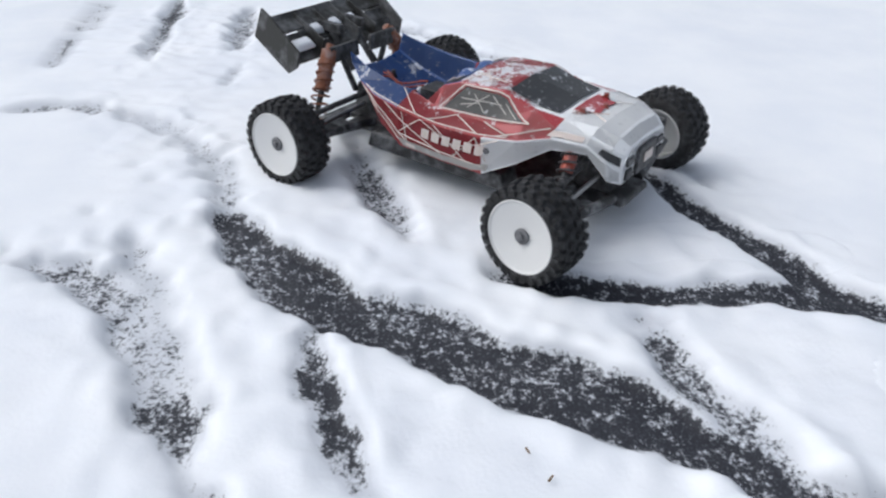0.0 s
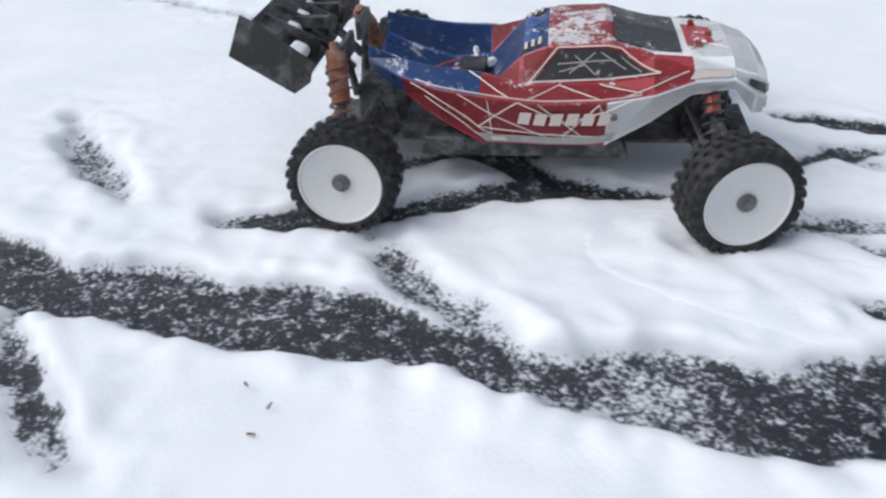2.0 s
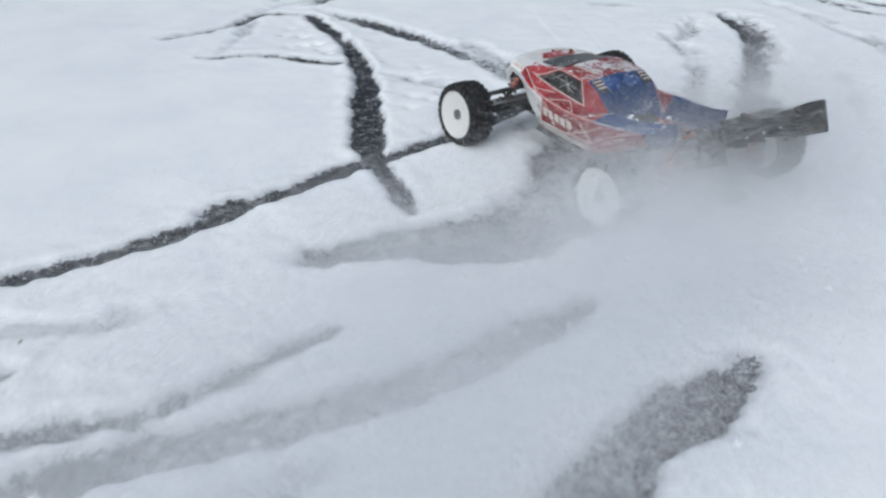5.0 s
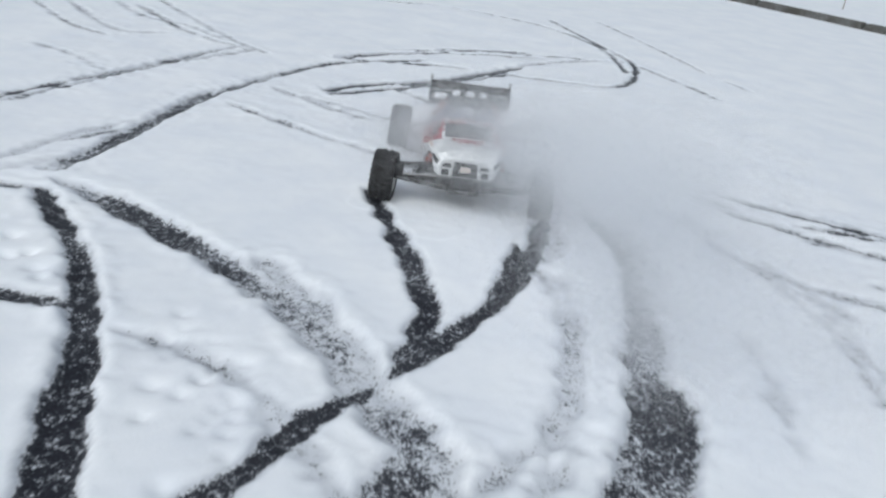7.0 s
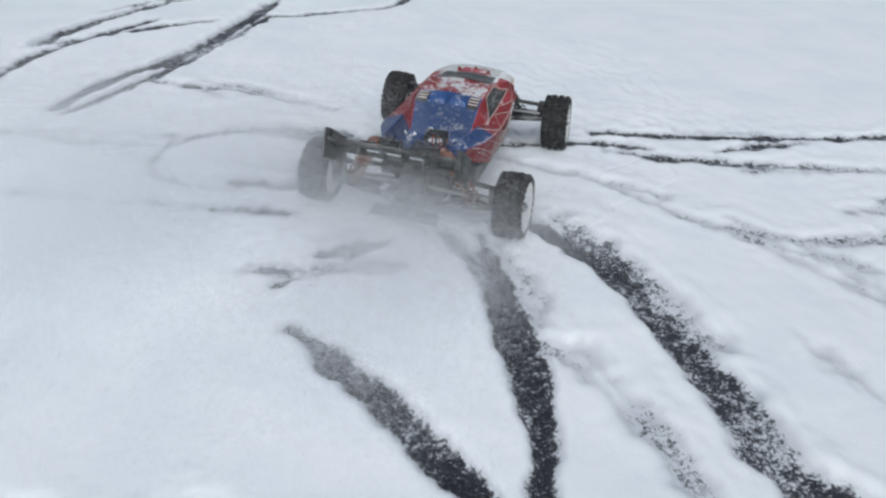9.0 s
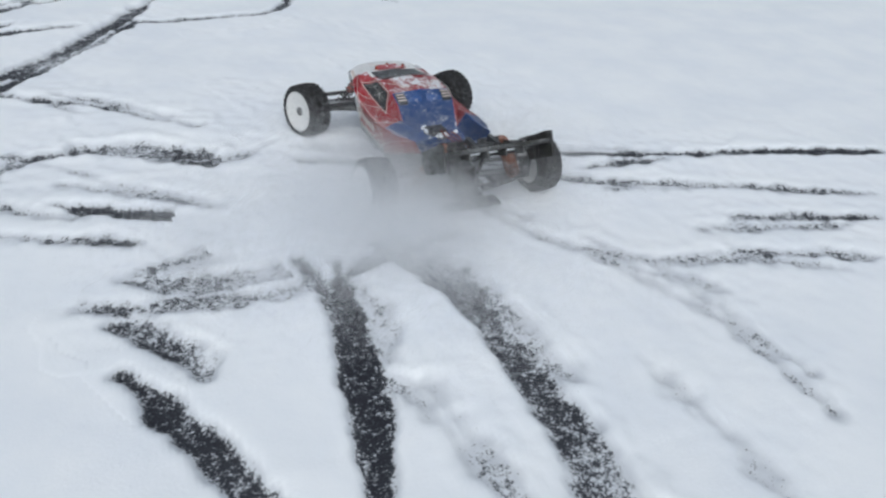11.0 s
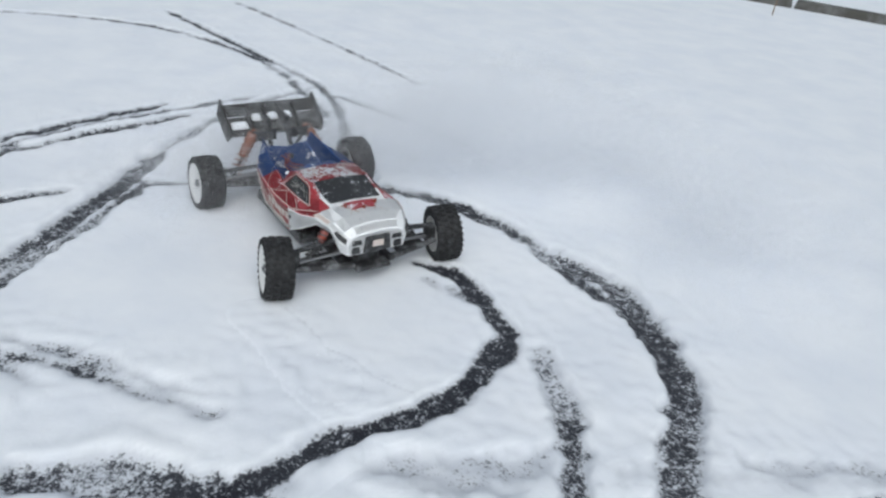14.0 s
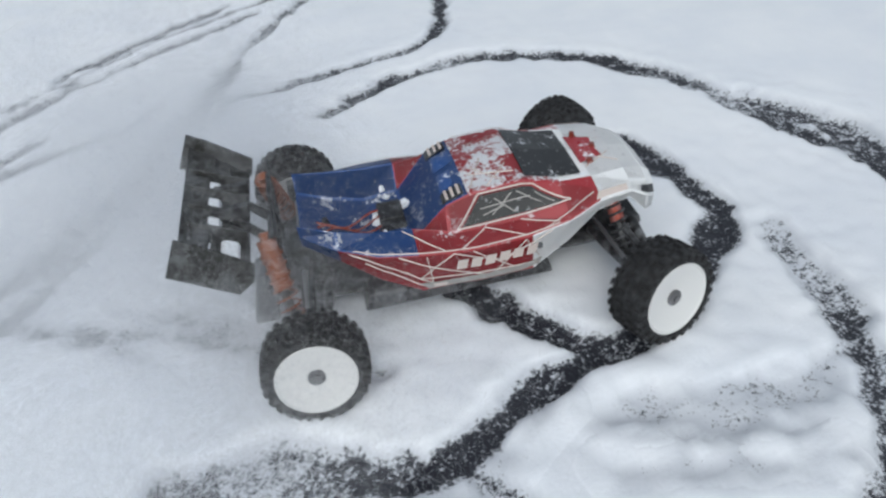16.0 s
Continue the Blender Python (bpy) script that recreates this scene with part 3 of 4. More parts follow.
def build_slabs():
    old = [r for r in RUTS if r[3] is None]
    jobs = []
    for one in RUTS:
        half, residue, line, made, filled = one
        if filled is not None:
            ruts = [r for r in RUTS if r[4] is None or r[4] > filled] + [(r[0], 0.93, r[2], None, None) for r in RUTS if r[4] is not None and 10 < r[4] <= filled]
            jobs.append((99, one, (filled, filled + 0.3), ruts, -0.08, 0.0, "powder snow settling into a tyre rut"))
        if made is not None:
            # what was cut before shows in it; the earlier slab lies on the later one
            ruts = old + [r for r in RUTS if r[3] and sum(r[3]) < sum(made) - 0.3]
            jobs.append((sum(made), one, made, ruts, 0.0, -0.08, "patch of untouched snow that the wheels press down"))
    jobs.sort(key=lambda job: -job[0])
    lift = 0.0002
    for _, (half, residue, line, *_), when, ruts, z0, z1, label in jobs:
        # the loose lumps beside a rut lie there before and after it
        cut = {id(r[2]) for r in ruts}
        ruts = ruts + [(r[0], r[1], r[2], "lumps", None) for r in RUTS if id(r[2]) not in cut]
        reach = half + 0.036
        xs = XS[(XS > line[:, 0].min() - reach) & (XS < line[:, 0].max() + reach)]
        ys = YS[(YS > line[:, 1].min() - reach) & (YS < line[:, 1].max() + reach)]
        if len(xs) < 3 or len(ys) < 3:
            continue
        run = np.concatenate(([0], np.cumsum(np.hypot(*np.diff(line, axis=0).T))))
        count = max(1, round(run[-1] / 0.12))
        best, along = np.full((len(xs), len(ys)), 9.0), np.zeros((len(xs), len(ys)))
        for k in range(len(line)):
            d = np.hypot(xs[:, None] - line[k, 0], ys[None, :] - line[k, 1])
            along = np.where(d < best, run[k] / run[-1], along)
            best = np.minimum(best, d)
        d = distance(line, xs, ys)
        z, bare = snow_heights(xs, ys, ruts)
        z = z + lift - 0.007 * np.clip((d - half - 0.022) / 0.013, 0, 1)
        lift += 0.00001
        for k in range(count):
            keep = (d < reach) & (np.minimum((along * count).astype(int), count - 1) == k)
            rows, cols = np.where(keep.any(1))[0], np.where(keep.any(0))[0]
            if len(rows) < 2 or len(cols) < 2:
                continue
            a, b = slice(rows[0], rows[-1] + 2), slice(cols[0], cols[-1] + 2)
            slab = new("snow_slab", grid_mesh("snow_slab", xs[a], ys[b], z[a, b], bare[a, b], SNOW, keep[a, b]))
            tagged(slab, label, "snow", "snow shifted by the wheels", "stuff")
            SLABS.append((slab, when[0] + (when[1] - when[0]) * (k + 0.5) / count, z0, z1))


build_slabs()


# ---- the kerb at the edge of the lot ----
def kerb_stone():
    bm = bmesh.new()
    add_box(bm, (-0.48, -0.05, -0.02), (0.48, 0.05, 0.055), 0.97)
    return bm


kerb = part("kerb", kerb_stone(), KERB, bevel=0.012)
tagged(kerb, "low dark wet kerb stone edging the snowy lot", "kerb", "kerb stones along the lot", "structure")
KERB_FROM, KERB_TO = Vector((-1.2, 9.1)), Vector((8.2, -0.75))
spots = []
for i in range(int((KERB_TO - KERB_FROM).length / 0.965)):
    d = (KERB_TO - KERB_FROM).normalized()
    spots.append((KERB_FROM + d * (i + 0.5) * 0.965, math.degrees(math.atan2(d.y, d.x))))
kerb.matrix_basis = pose(spots[0][0].x, spots[0][0].y, 0, 0, 0, spots[0][1])
for p, turn in spots[1:]:
    copy_thing(kerb, pose(p.x, p.y, 0, 0, 0, turn))

bm = bmesh.new()
add_rod(bm, (0, 0, -0.01), (0.004, 0.002, 0.10), 0.004, 0.003, 7)
add_rod(bm, (0.004, 0.002, 0.10), (0.012, -0.004, 0.20), 0.003, 0.002, 7)
add_rod(bm, (0.004, 0.002, 0.10), (-0.012, 0.006, 0.14), 0.002, 0.001, 6)
stick = tagged(part("stick", bm, WOOD), "thin brown stick standing in the snow", "stick")
stick.location = (3.72, 3.25, 0)
copy_thing(stick, pose(3.13, 6.49, 0, 0, 0, 70))


bm = bmesh.new()
add_rod(bm, (-0.003, 0, 0.001), (0.003, 0.001, 0.002), 0.0012, 0.0008, 6)
bit = tagged(part("twig_bit", bm, WOOD), "tiny dark twig bit lying on the snow", "twig", "twig bits on the snow")
bit.matrix_basis = pose(-0.30, -2.48, SNOW_Z + 0.001)
for x, y, a in ((-0.25, -2.49, 40), (-0.20, -1.73, 80), (-0.27, -2.47, 120)):
    copy_thing(bit, pose(x, y, SNOW_Z + 0.001, 0, 0, a))


# ---- the radio-controlled truggy; x forward, y to its left, origin on the ground between the wheels ----
WHEELBASE, TRACK, TYRE_R, TYRE_W = 0.371, 0.343, 0.0545, 0.052

# stations of the shell: x, then (y, z) of sill, belt, shoulder, roof edge and middle
STATIONS = [
    (-0.178, (0.040, 0.112), (0.053, 0.132), (0.055, 0.149), (0.045, 0.126), (0.0, 0.120)),
    (-0.140, (0.064, 0.098), (0.079, 0.123), (0.062, 0.138), (0.050, 0.106), (0.0, 0.100)),
    (-0.100, (0.088, 0.080), (0.097, 0.118), (0.067, 0.130), (0.053, 0.093), (0.0, 0.088)),
    (-0.058, (0.097, 0.060), (0.103, 0.114), (0.070, 0.127), (0.055, 0.096), (0.0, 0.092)),
    (-0.018, (0.098, 0.060), (0.104, 0.109), (0.077, 0.115), (0.060, 0.140), (0.0, 0.140)),
    (0.008, (0.099, 0.059), (0.104, 0.107), (0.080, 0.117), (0.061, 0.150), (0.0, 0.155)),
    (0.068, (0.098, 0.059), (0.102, 0.108), (0.081, 0.120), (0.060, 0.153), (0.0, 0.158)),
    (0.112, (0.092, 0.083), (0.098, 0.114), (0.082, 0.126), (0.060, 0.141), (0.0, 0.146)),
    (0.150, (0.082, 0.108), (0.087, 0.124), (0.076, 0.132), (0.056, 0.137), (0.0, 0.139)),
    (0.190, (0.073, 0.110), (0.078, 0.122), (0.068, 0.130), (0.050, 0.135), (0.0, 0.138)),
    (0.214, (0.066, 0.082), (0.071, 0.105), (0.061, 0.120), (0.044, 0.128), (0.0, 0.132)),
    (0.227, (0.055, 0.078), (0.059, 0.096), (0.052, 0.111), (0.040, 0.117), (0.0, 0.120)),
]


def shell_point(x, s, side, lift=0.0):
    """A point of the shell at x; s runs 0 to 4 from the sill to the middle line. side: 1 left, -1 right."""
    for a, b in zip(STATIONS, STATIONS[1:]):
        if x <= b[0] or b is STATIONS[-1]:
            break
    t = (x - a[0]) / (b[0] - a[0])
    k = min(int(s), 3)
    f = s - k

    def at(st):
        p, q = Vector(st[1 + k]), Vector(st[2 + k])
        return p.lerp(q, f), q - p
    (p, e), (q, g) = at(a), at(b)
    y, z = p.lerp(q, t)
    d = e.lerp(g, t)
    nrm = Vector((0, d.y, -d.x)).normalized()
    nrm = nrm if nrm.y >= 0 else -nrm
    return Vector((x, side * (y + nrm.y * lift), z + nrm.z * lift))


def shell_paint(i, k):
    """The shell's colour by station and strip: 0 red, 1 white, 2 blue, 3 snowy roof."""
    if k == 0:
        return 2 if i == 0 else (0 if i < 6 else 1)
    if k == 1:
        return 2 if i < 3 else (0 if i < 8 else 1)
    if k == 2:
        return 2 if i < 3 else (0 if i < 8 else 1)
    return 2 if i < 5 else (3 if i < 7 else 1)


def build_shell(car):
    bm = bmesh.new()
    rows = []
    for st in STATIONS:
        row = [bm.verts.new((st[0], -p[0], p[1])) for p in st[1:6]]
        row += [bm.verts.new((st[0], p[0], p[1])) for p in st[4:0:-1]]
        rows.append(row)
    for i, (r, q) in enumerate(zip(rows, rows[1:])):
        for k in range(8):
            f = bm.faces.new((r[k], q[k], q[k + 1], r[k + 1]))
            f.material_index = shell_paint(i, k if k < 4 else 7 - k)
    f = bm.faces.new(rows[-1][::-1])
    f.material_index = 1
    bmesh.ops.solidify(bm, geom=list(bm.faces), thickness=0.0012)
    shell = part("body_shell", bm, [RED, WHITE, BLUE, ROOF], car, "red, white and blue printed body shell dusted with snow", bevel=0.0022)
    shell.location.z = -0.004
    return shell


def drape(name, corners, side, mat, parent, lift=0.0012, label="", steps=6):
    """A thin sheet laid on the shell over a four-cornered patch of (x, s)."""
    bm = bmesh.new()
    (ax, a_s), (bx, b_s), (cx, c_s), (dx, d_s) = corners
    grid = []
    for i in range(steps + 1):
        u = i / steps
        col = []
        for j in range(steps + 1):
            v = j / steps
            x = (ax * (1 - u) + bx * u) * (1 - v) + (dx * (1 - u) + cx * u) * v
            s = (a_s * (1 - u) + b_s * u) * (1 - v) + (d_s * (1 - u) + c_s * u) * v
            col.append(bm.verts.new(shell_point(x, s, side, lift)))
        grid.append(col)
    for p, q in zip(grid, grid[1:]):
        for j in range(steps):
            bm.faces.new((p[j], q[j], q[j + 1], p[j + 1]))
    return part(name, bm, mat, parent, label)


def stripe(bm, a, b, side, width, lift=0.0012, steps=8):
    """A printed line on the shell from a to b, both (x, s)."""
    pts = [shell_point(a[0] + (b[0] - a[0]) * i / steps, a[1] + (b[1] - a[1]) * i / steps, side, lift) for i in range(steps + 1)]
    last = None
    for i, p in enumerate(pts):
        d = (pts[min(i + 1, steps)] - pts[max(i - 1, 0)]).normalized()
        out = Vector((0, side * 0.8, 0.6))
        w = d.cross(out).normalized() * width / 2
        pair = (bm.verts.new(p - w), bm.verts.new(p + w))
        if last:
            bm.faces.new((last[0], pair[0], pair[1], last[1]))
        last = pair


def build_wheel(car, name, label):
    """A wheel round its own axle along y; its outer face looks to +y."""
    h = TYRE_W / 2
    bm = bmesh.new()
    add_lathe(bm, [(0.036, -h * 0.9), (0.047, -h), (0.0520, -h * 0.82), (0.0538, -h * 0.4), (0.0542, 0), (0.0538, h * 0.4), (0.0520, h * 0.82), (0.0482, h), (0.0432, h * 0.96), (0.0428, h * 0.86)], 56)
    wheel = part(name, bm, RUBBER, car, label, smooth=True)
    bm = bmesh.new()
    for row, (y, n, wide) in enumerate(((-h * 0.74, 26, 0.010), (-h * 0.27, 26, 0.011), (h * 0.27, 26, 0.011), (h * 0.74, 26, 0.010))):
        for i in range(n):
            a = (i + (row % 2) * 0.5) * 360 / n
            m = Matrix.Rotation(radians(a), 4, "Y") @ Matrix.Translation((0, y, 0.0522 if abs(y) > h / 2 else 0.0536))
            add_box(bm, (-0.0038, -wide / 2, -0.002), (0.0038, wide / 2, 0.0042), 0.8, m)
    for i in range(26):
        m = Matrix.Rotation(radians(i * 360 / 26), 4, "Y") @ Matrix.Translation((0, h * 0.98, 0.0495))
        add_box(bm, (-0.0025, -0.002, -0.0035), (0.0025, 0.002, 0.0035), 0.8, m)
    tagged(part("tread", bm, TREAD, wheel), kind="stuff")
    bm = bmesh.new()
    add_lathe(bm, [(0.0430, h * 0.80), (0.0430, h * 0.98), (0.0417, h * 1.0), (0.0398, h * 0.93), (0.022, h * 0.80), (0.0105, h * 0.74), (0.0, h * 0.74)], 48)
    add_lathe(bm, [(0.0375, -h * 0.9), (0.034, -h * 0.9), (0.033, -h * 0.2), (0.0, -h * 0.2)], 40)
    part("rim", bm, DISH, wheel, "white dished plastic rim", smooth=False)
    bm = bmesh.new()
    add_lathe(bm, [(0.0092, h * 0.70), (0.0092, h * 0.84), (0.0075, h * 0.88), (0.0, h * 0.88)], 18)
    add_lathe(bm, [(0.0045, h * 0.8), (0.0045, h * 0.97), (0.003, h), (0.0, h)], 6)
    part("hub_nut", bm, GREY, wheel, "dark grey hexagon wheel nut")
    return wheel


def build_shock(car, top, bottom):
    t, b = Vector(top), Vector(bottom)
    rear = t.x < 0
    bm = bmesh.new()
    add_rod(bm, t.lerp(b, 0.02), t.lerp(b, 0.55), 0.0105 if rear else 0.0080, 0.0100 if rear else 0.0080, 16)
    add_rod(bm, t.lerp(b, -0.06), t.lerp(b, 0.02), 0.0055, 0.0055, 10)
    add_rod(bm, t.lerp(b, 0.16), t.lerp(b, 0.20), 0.0122 if rear else 0.0100, 0.0122 if rear else 0.0100, 16)
    shock = part("shock_absorber", bm, BOOT if rear else RED_METAL, car, "dusty orange-brown shock absorber" if rear else "red anodised shock absorber")
    bm = bmesh.new()
    add_coil(bm, t.lerp(b, 0.18), t.lerp(b, 0.93), 0.0118 if rear else 0.0102, 0.0014, 7)
    part("coil_spring", bm, BOOT if rear else BLACK, shock)
    bm = bmesh.new()
    add_rod(bm, t.lerp(b, 0.5), t.lerp(b, 1.0), 0.0045, 0.0035, 8)
    add_rod(bm, t.lerp(b, 0.92), t.lerp(b, 0.96), 0.0115, 0.0115, 14)
    part("piston_rod", bm, BLACK, shock)


def add_slat(bm, x0, x1, z, m):
    """A cambered slat of the wing from side to side, thick at its front and drawn up to a lip at its back."""
    long = x1 - x0
    top = [(x0, z + 0.0085), (x0 + long * 0.3, z + 0.0042), (x0 + long * 0.7, z + 0.0030), (x1, z + 0.0026)]
    low = [(x1, z - 0.0022), (x0 + long * 0.6, z - 0.0040), (x0 + long * 0.15, z - 0.0010), (x0, z + 0.0035)]
    rings = [[bm.verts.new(m @ Vector((x, y, h))) for x, h in top + low] for y in (-0.118, 0.118)]
    for i in range(8):
        j = (i + 1) % 8
        bm.faces.new((rings[0][i], rings[0][j], rings[1][j], rings[1][i]))
    bm.faces.new(rings[0][::-1])
    bm.faces.new(rings[1])


def build_car():
    car = new("radio_controlled_truggy")
    tagged(car, "red, white and blue radio-controlled truggy with white wheels, powdered with snow", "toy car")
    shell = build_shell(car)

    # windows
    for side in (1, -1):
        w = drape("side_window", [(-0.004, 2.1), (0.112, 2.12), (0.078, 2.82), (0.020, 2.86)], side, DARK_GLASS, shell, 0.0016, "smoked side window with a printed cage")
        bm = bmesh.new()
        for a, b in (((0.018, 2.5), (0.075, 2.55)), ((0.03, 2.25), (0.055, 2.75)), ((0.055, 2.2), (0.035, 2.7)), ((0.08, 2.65), (0.1, 2.2)), ((0.085, 2.3), (0.06, 2.75)), ((0.02, 2.3), (0.045, 2.45))):
            stripe(bm, a, b, side, 0.0013, 0.0026, 3)
        tagged(part("cage_print", bm, GREY_PRINT, w), kind="stuff")
        bm = bmesh.new()
        frame_line = ((-0.010, 2.06), (0.118, 2.08), (0.080, 2.90), (0.018, 2.93), (-0.010, 2.06))
        for a, b in zip(frame_line, frame_line[1:]):
            stripe(bm, a, b, side, 0.0017, 0.0026, 5)
        part("window_outline", bm, LINE, shell)
    # windscreen in two halves that meet at the middle line
    bm = bmesh.new()
    for side in (1, -1):
        grid = [[bm.verts.new(shell_point(0.074 + (0.140 - 0.074) * i / 6, 3.12 + 0.88 * j / 4, side, 0.0016)) for j in range(5)] for i in range(7)]
        for p, q in zip(grid, grid[1:]):
            for j in range(4):
                bm.faces.new((p[j], q[j], q[j + 1], p[j + 1]))
    bmesh.ops.remove_doubles(bm, verts=bm.verts, dist=0.0003)
    part("windscreen", bm, GLASS, shell, "smoked windscreen flecked with snow")
    # the printed web of pale lines on the flanks, roof and shoulders
    WEB = [
        ((-0.13, 0.95), (-0.06, 0.35)), ((-0.06, 0.35), (0.07, 0.2)), ((-0.06, 0.35), (-0.02, 0.98)), ((-0.02, 0.98), (0.03, 0.55)),
        ((0.03, 0.55), (0.09, 0.95)), ((-0.115, 0.6), (-0.045, 0.05)), ((-0.045, 0.05), (-0.05, 0.95)), ((-0.08, 0.98), (-0.04, 0.60)),
        ((0.0, 0.98), (0.055, 0.05)), ((0.02, 0.1), (0.06, 0.95)), ((0.06, 0.95), (0.075, 0.3)), ((-0.04, 0.6), (0.02, 0.12)), ((-0.03, 0.05), (-0.075, 0.5)),
        ((-0.125, 1.1), (-0.05, 1.05)), ((-0.05, 1.05), (0.10, 1.1)), ((-0.07, 1.9), (-0.03, 1.1)), ((-0.01, 1.1), (0.02, 1.9)), ((0.02, 1.9), (0.06, 1.1)), ((0.06, 1.9), (0.1, 1.2)), ((0.085, 1.1), (0.145, 1.9)),
        ((0.012, 3.1), (0.035, 3.9)), ((0.03, 3.05), (0.06, 3.6)), ((0.05, 3.1), (0.02, 3.7)), ((0.015, 3.5), (0.065, 3.3)),
        ((0.15, 3.3), (0.185, 3.7)), ((0.155, 3.8), (0.19, 3.3)),
    ]
    for side in (1, -1):
        bm = bmesh.new()
        for a, b in WEB:
            stripe(bm, a, b, side, 0.0013)
        tagged(part("line_print", bm, LINE, shell, "pale web of printed lines"), kind="stuff")
        # the name on the flank, as plain slanted bars
        for i in range(6):
            x0 = -0.018 + i * 0.0158
            if side == 1:
                x0 = 0.066 - i * 0.0158
            drape("lettering_bar", [(x0 - 0.002, 0.50), (x0 + 0.0095, 0.50), (x0 + 0.0125, 0.78), (x0 + 0.001, 0.78)], side, LINE, shell, 0.0024, "", 2)
        drape("sill_print", [(-0.052, 0.05), (0.075, 0.05), (0.078, 0.22), (-0.06, 0.22)], side, GREY_PRINT, shell, 0.0018, "grey sill stripe")
        drape("sponsor_bar", [(-0.045, 0.09), (-0.03, 0.09), (-0.032, 0.18), (-0.047, 0.18)], side, LINE, shell, 0.0026, "", 2)
        # headlights, intake corners and body clips
        drape("headlight", [(0.203, 1.15), (0.225, 1.2), (0.224, 1.75), (0.205, 1.6)], side, GLASS, shell, 0.002, "dark printed headlight")
        drape("fender_print", [(0.145, 1.2), (0.185, 1.2), (0.185, 1.75), (0.15, 1.75)], side, LINE, shell, 0.0016, "", 3)
        bm = bmesh.new()
        add_rod(bm, shell_point(0.075, 0.62, side, -0.001), shell_point(0.075, 0.62, side, 0.002), 0.0042, 0.0036, 12)
        part("body_screw", bm, GREY, shell)
        drape("hood_print", [(0.147, 3.45), (0.176, 3.6), (0.172, 4.0), (0.147, 4.0)], side, RED, shell, 0.0016, "red patch on the white bonnet")
    # the blue engine cover: two rounded humps between slatted louvres
    for side in (1, -1):
        bm = bmesh.new()
        grid = []
        for i in range(11):
            u = i / 10
            grid.append([bm.verts.new(shell_point(-0.064 + 0.070 * u, 3.42 + 0.50 * j / 8, side, 0.0004 + 0.0115 * math.sin(math.pi * j / 8) ** 0.6 * math.sin(math.pi * min(1, 0.12 + u)) ** 0.5)) for j in range(9)])
        for p, q in zip(grid, grid[1:]):
            for j in range(8):
                bm.faces.new((p[j], q[j], q[j + 1], p[j + 1]))
        part("engine_hump", bm, BLUE, shell, "blue hump of the engine cover", smooth=True)
        drape("louvre_panel", [(-0.038, 3.04), (0.004, 3.04), (0.004, 3.36), (-0.038, 3.36)], side, BLACK, shell, 0.0014, "black louvre panel")
        for i in range(6):
            x0 = -0.036 + i * 0.0068
            drape("louvre", [(x0, 3.05), (x0 + 0.0030, 3.05), (x0 + 0.0030, 3.35), (x0, 3.35)], side, LINE, shell, 0.0036, "", 2)
    # snow caught behind the engine cover
    bm = bmesh.new()
    lumps = random.Random(8)
    for k in range(16):
        x, y = -0.078 + lumps.gauss(0, 0.010), lumps.gauss(0, 0.016)
        m = Matrix.Translation((x, y, 0.101 + lumps.uniform(0, 0.004))) @ Matrix.Rotation(lumps.uniform(0, 3), 4, "Z")
        r = lumps.uniform(0.004, 0.009)
        add_box(bm, (-r, -r * 0.7, -0.004), (r, r * 0.7, r * 0.5), 0.55, m)
    part("deck_snow", bm, SNOW, shell, "clump of snow caught on the rear deck", bevel=0.0016)
    # nose: grille, lamps, lower lip
    bm = bmesh.new()
    add_box(bm, (0.2255, -0.027, 0.080), (0.2315, 0.027, 0.111), 0.88)
    part("grille", bm, BLACK, shell, "black printed grille", bevel=0.0015)
    bm = bmesh.new()
    add_box(bm, (0.2312, -0.011, 0.091), (0.2330, 0.011, 0.103))
    part("badge", bm, LINE, shell, "", bevel=0.001)
    for side in (1, -1):
        bm = bmesh.new()
        add_box(bm, (0.2245, side * 0.042 - 0.008, 0.081), (0.2305, side * 0.042 + 0.008, 0.093), 0.85)
        part("fog_lamp", bm, BLACK, shell, "black printed fog lamp", bevel=0.0012)
        bm = bmesh.new()
        add_box(bm, (0.2240, side * 0.040 - 0.010, 0.098), (0.2300, side * 0.040 + 0.010, 0.106), 0.8)
        part("light_slit", bm, GLASS, shell, "dark slit headlight", bevel=0.001)
    # body posts with clips
    for x, y, z in ((0.158, 0.030, 0.130), (0.158, -0.030, 0.130), (0.172, 0.0, 0.129), (-0.150, 0.0, 0.100)):
        bm = bmesh.new()
        add_rod(bm, (x, y, z - 0.012), (x, y, z + 0.010), 0.0035, 0.0032, 10)
        add_coil(bm, (x, y - 0.006, z + 0.003), (x, y + 0.006, z + 0.003), 0.0045, 0.0009, 1)
        part("body_post", bm, BLACK if x < 0 else RED_METAL, car)
    # the receiver lid and wires in the rear deck
    bm = bmesh.new()
    add_box(bm, (-0.090, -0.020, 0.088), (-0.058, 0.020, 0.105), 0.9)
    part("switch_cover", bm, BLACK, car, "black cover under a cap of snow", bevel=0.002)
    bm = bmesh.new()
    for k in range(3):
        last = None
        for i in range(9):
            p = Vector((-0.16 + i * 0.009, -0.025 + 0.009 * k + 0.006 * math.sin(i * 0.8 + k), 0.104 + 0.004 * math.sin(i * 0.7 + k)))
            if last:
                add_rod(bm, last, p, 0.0014, 0.0014, 6)
            last = p
    part("motor_wire", bm, RED_METAL, car, "red motor wires")

    # chassis and running gear
    bm = bmesh.new()
    add_box(bm, (-0.195, -0.052, 0.034), (0.205, 0.052, 0.040))
    part("chassis", bm, BLACK, car, bevel=0.002)
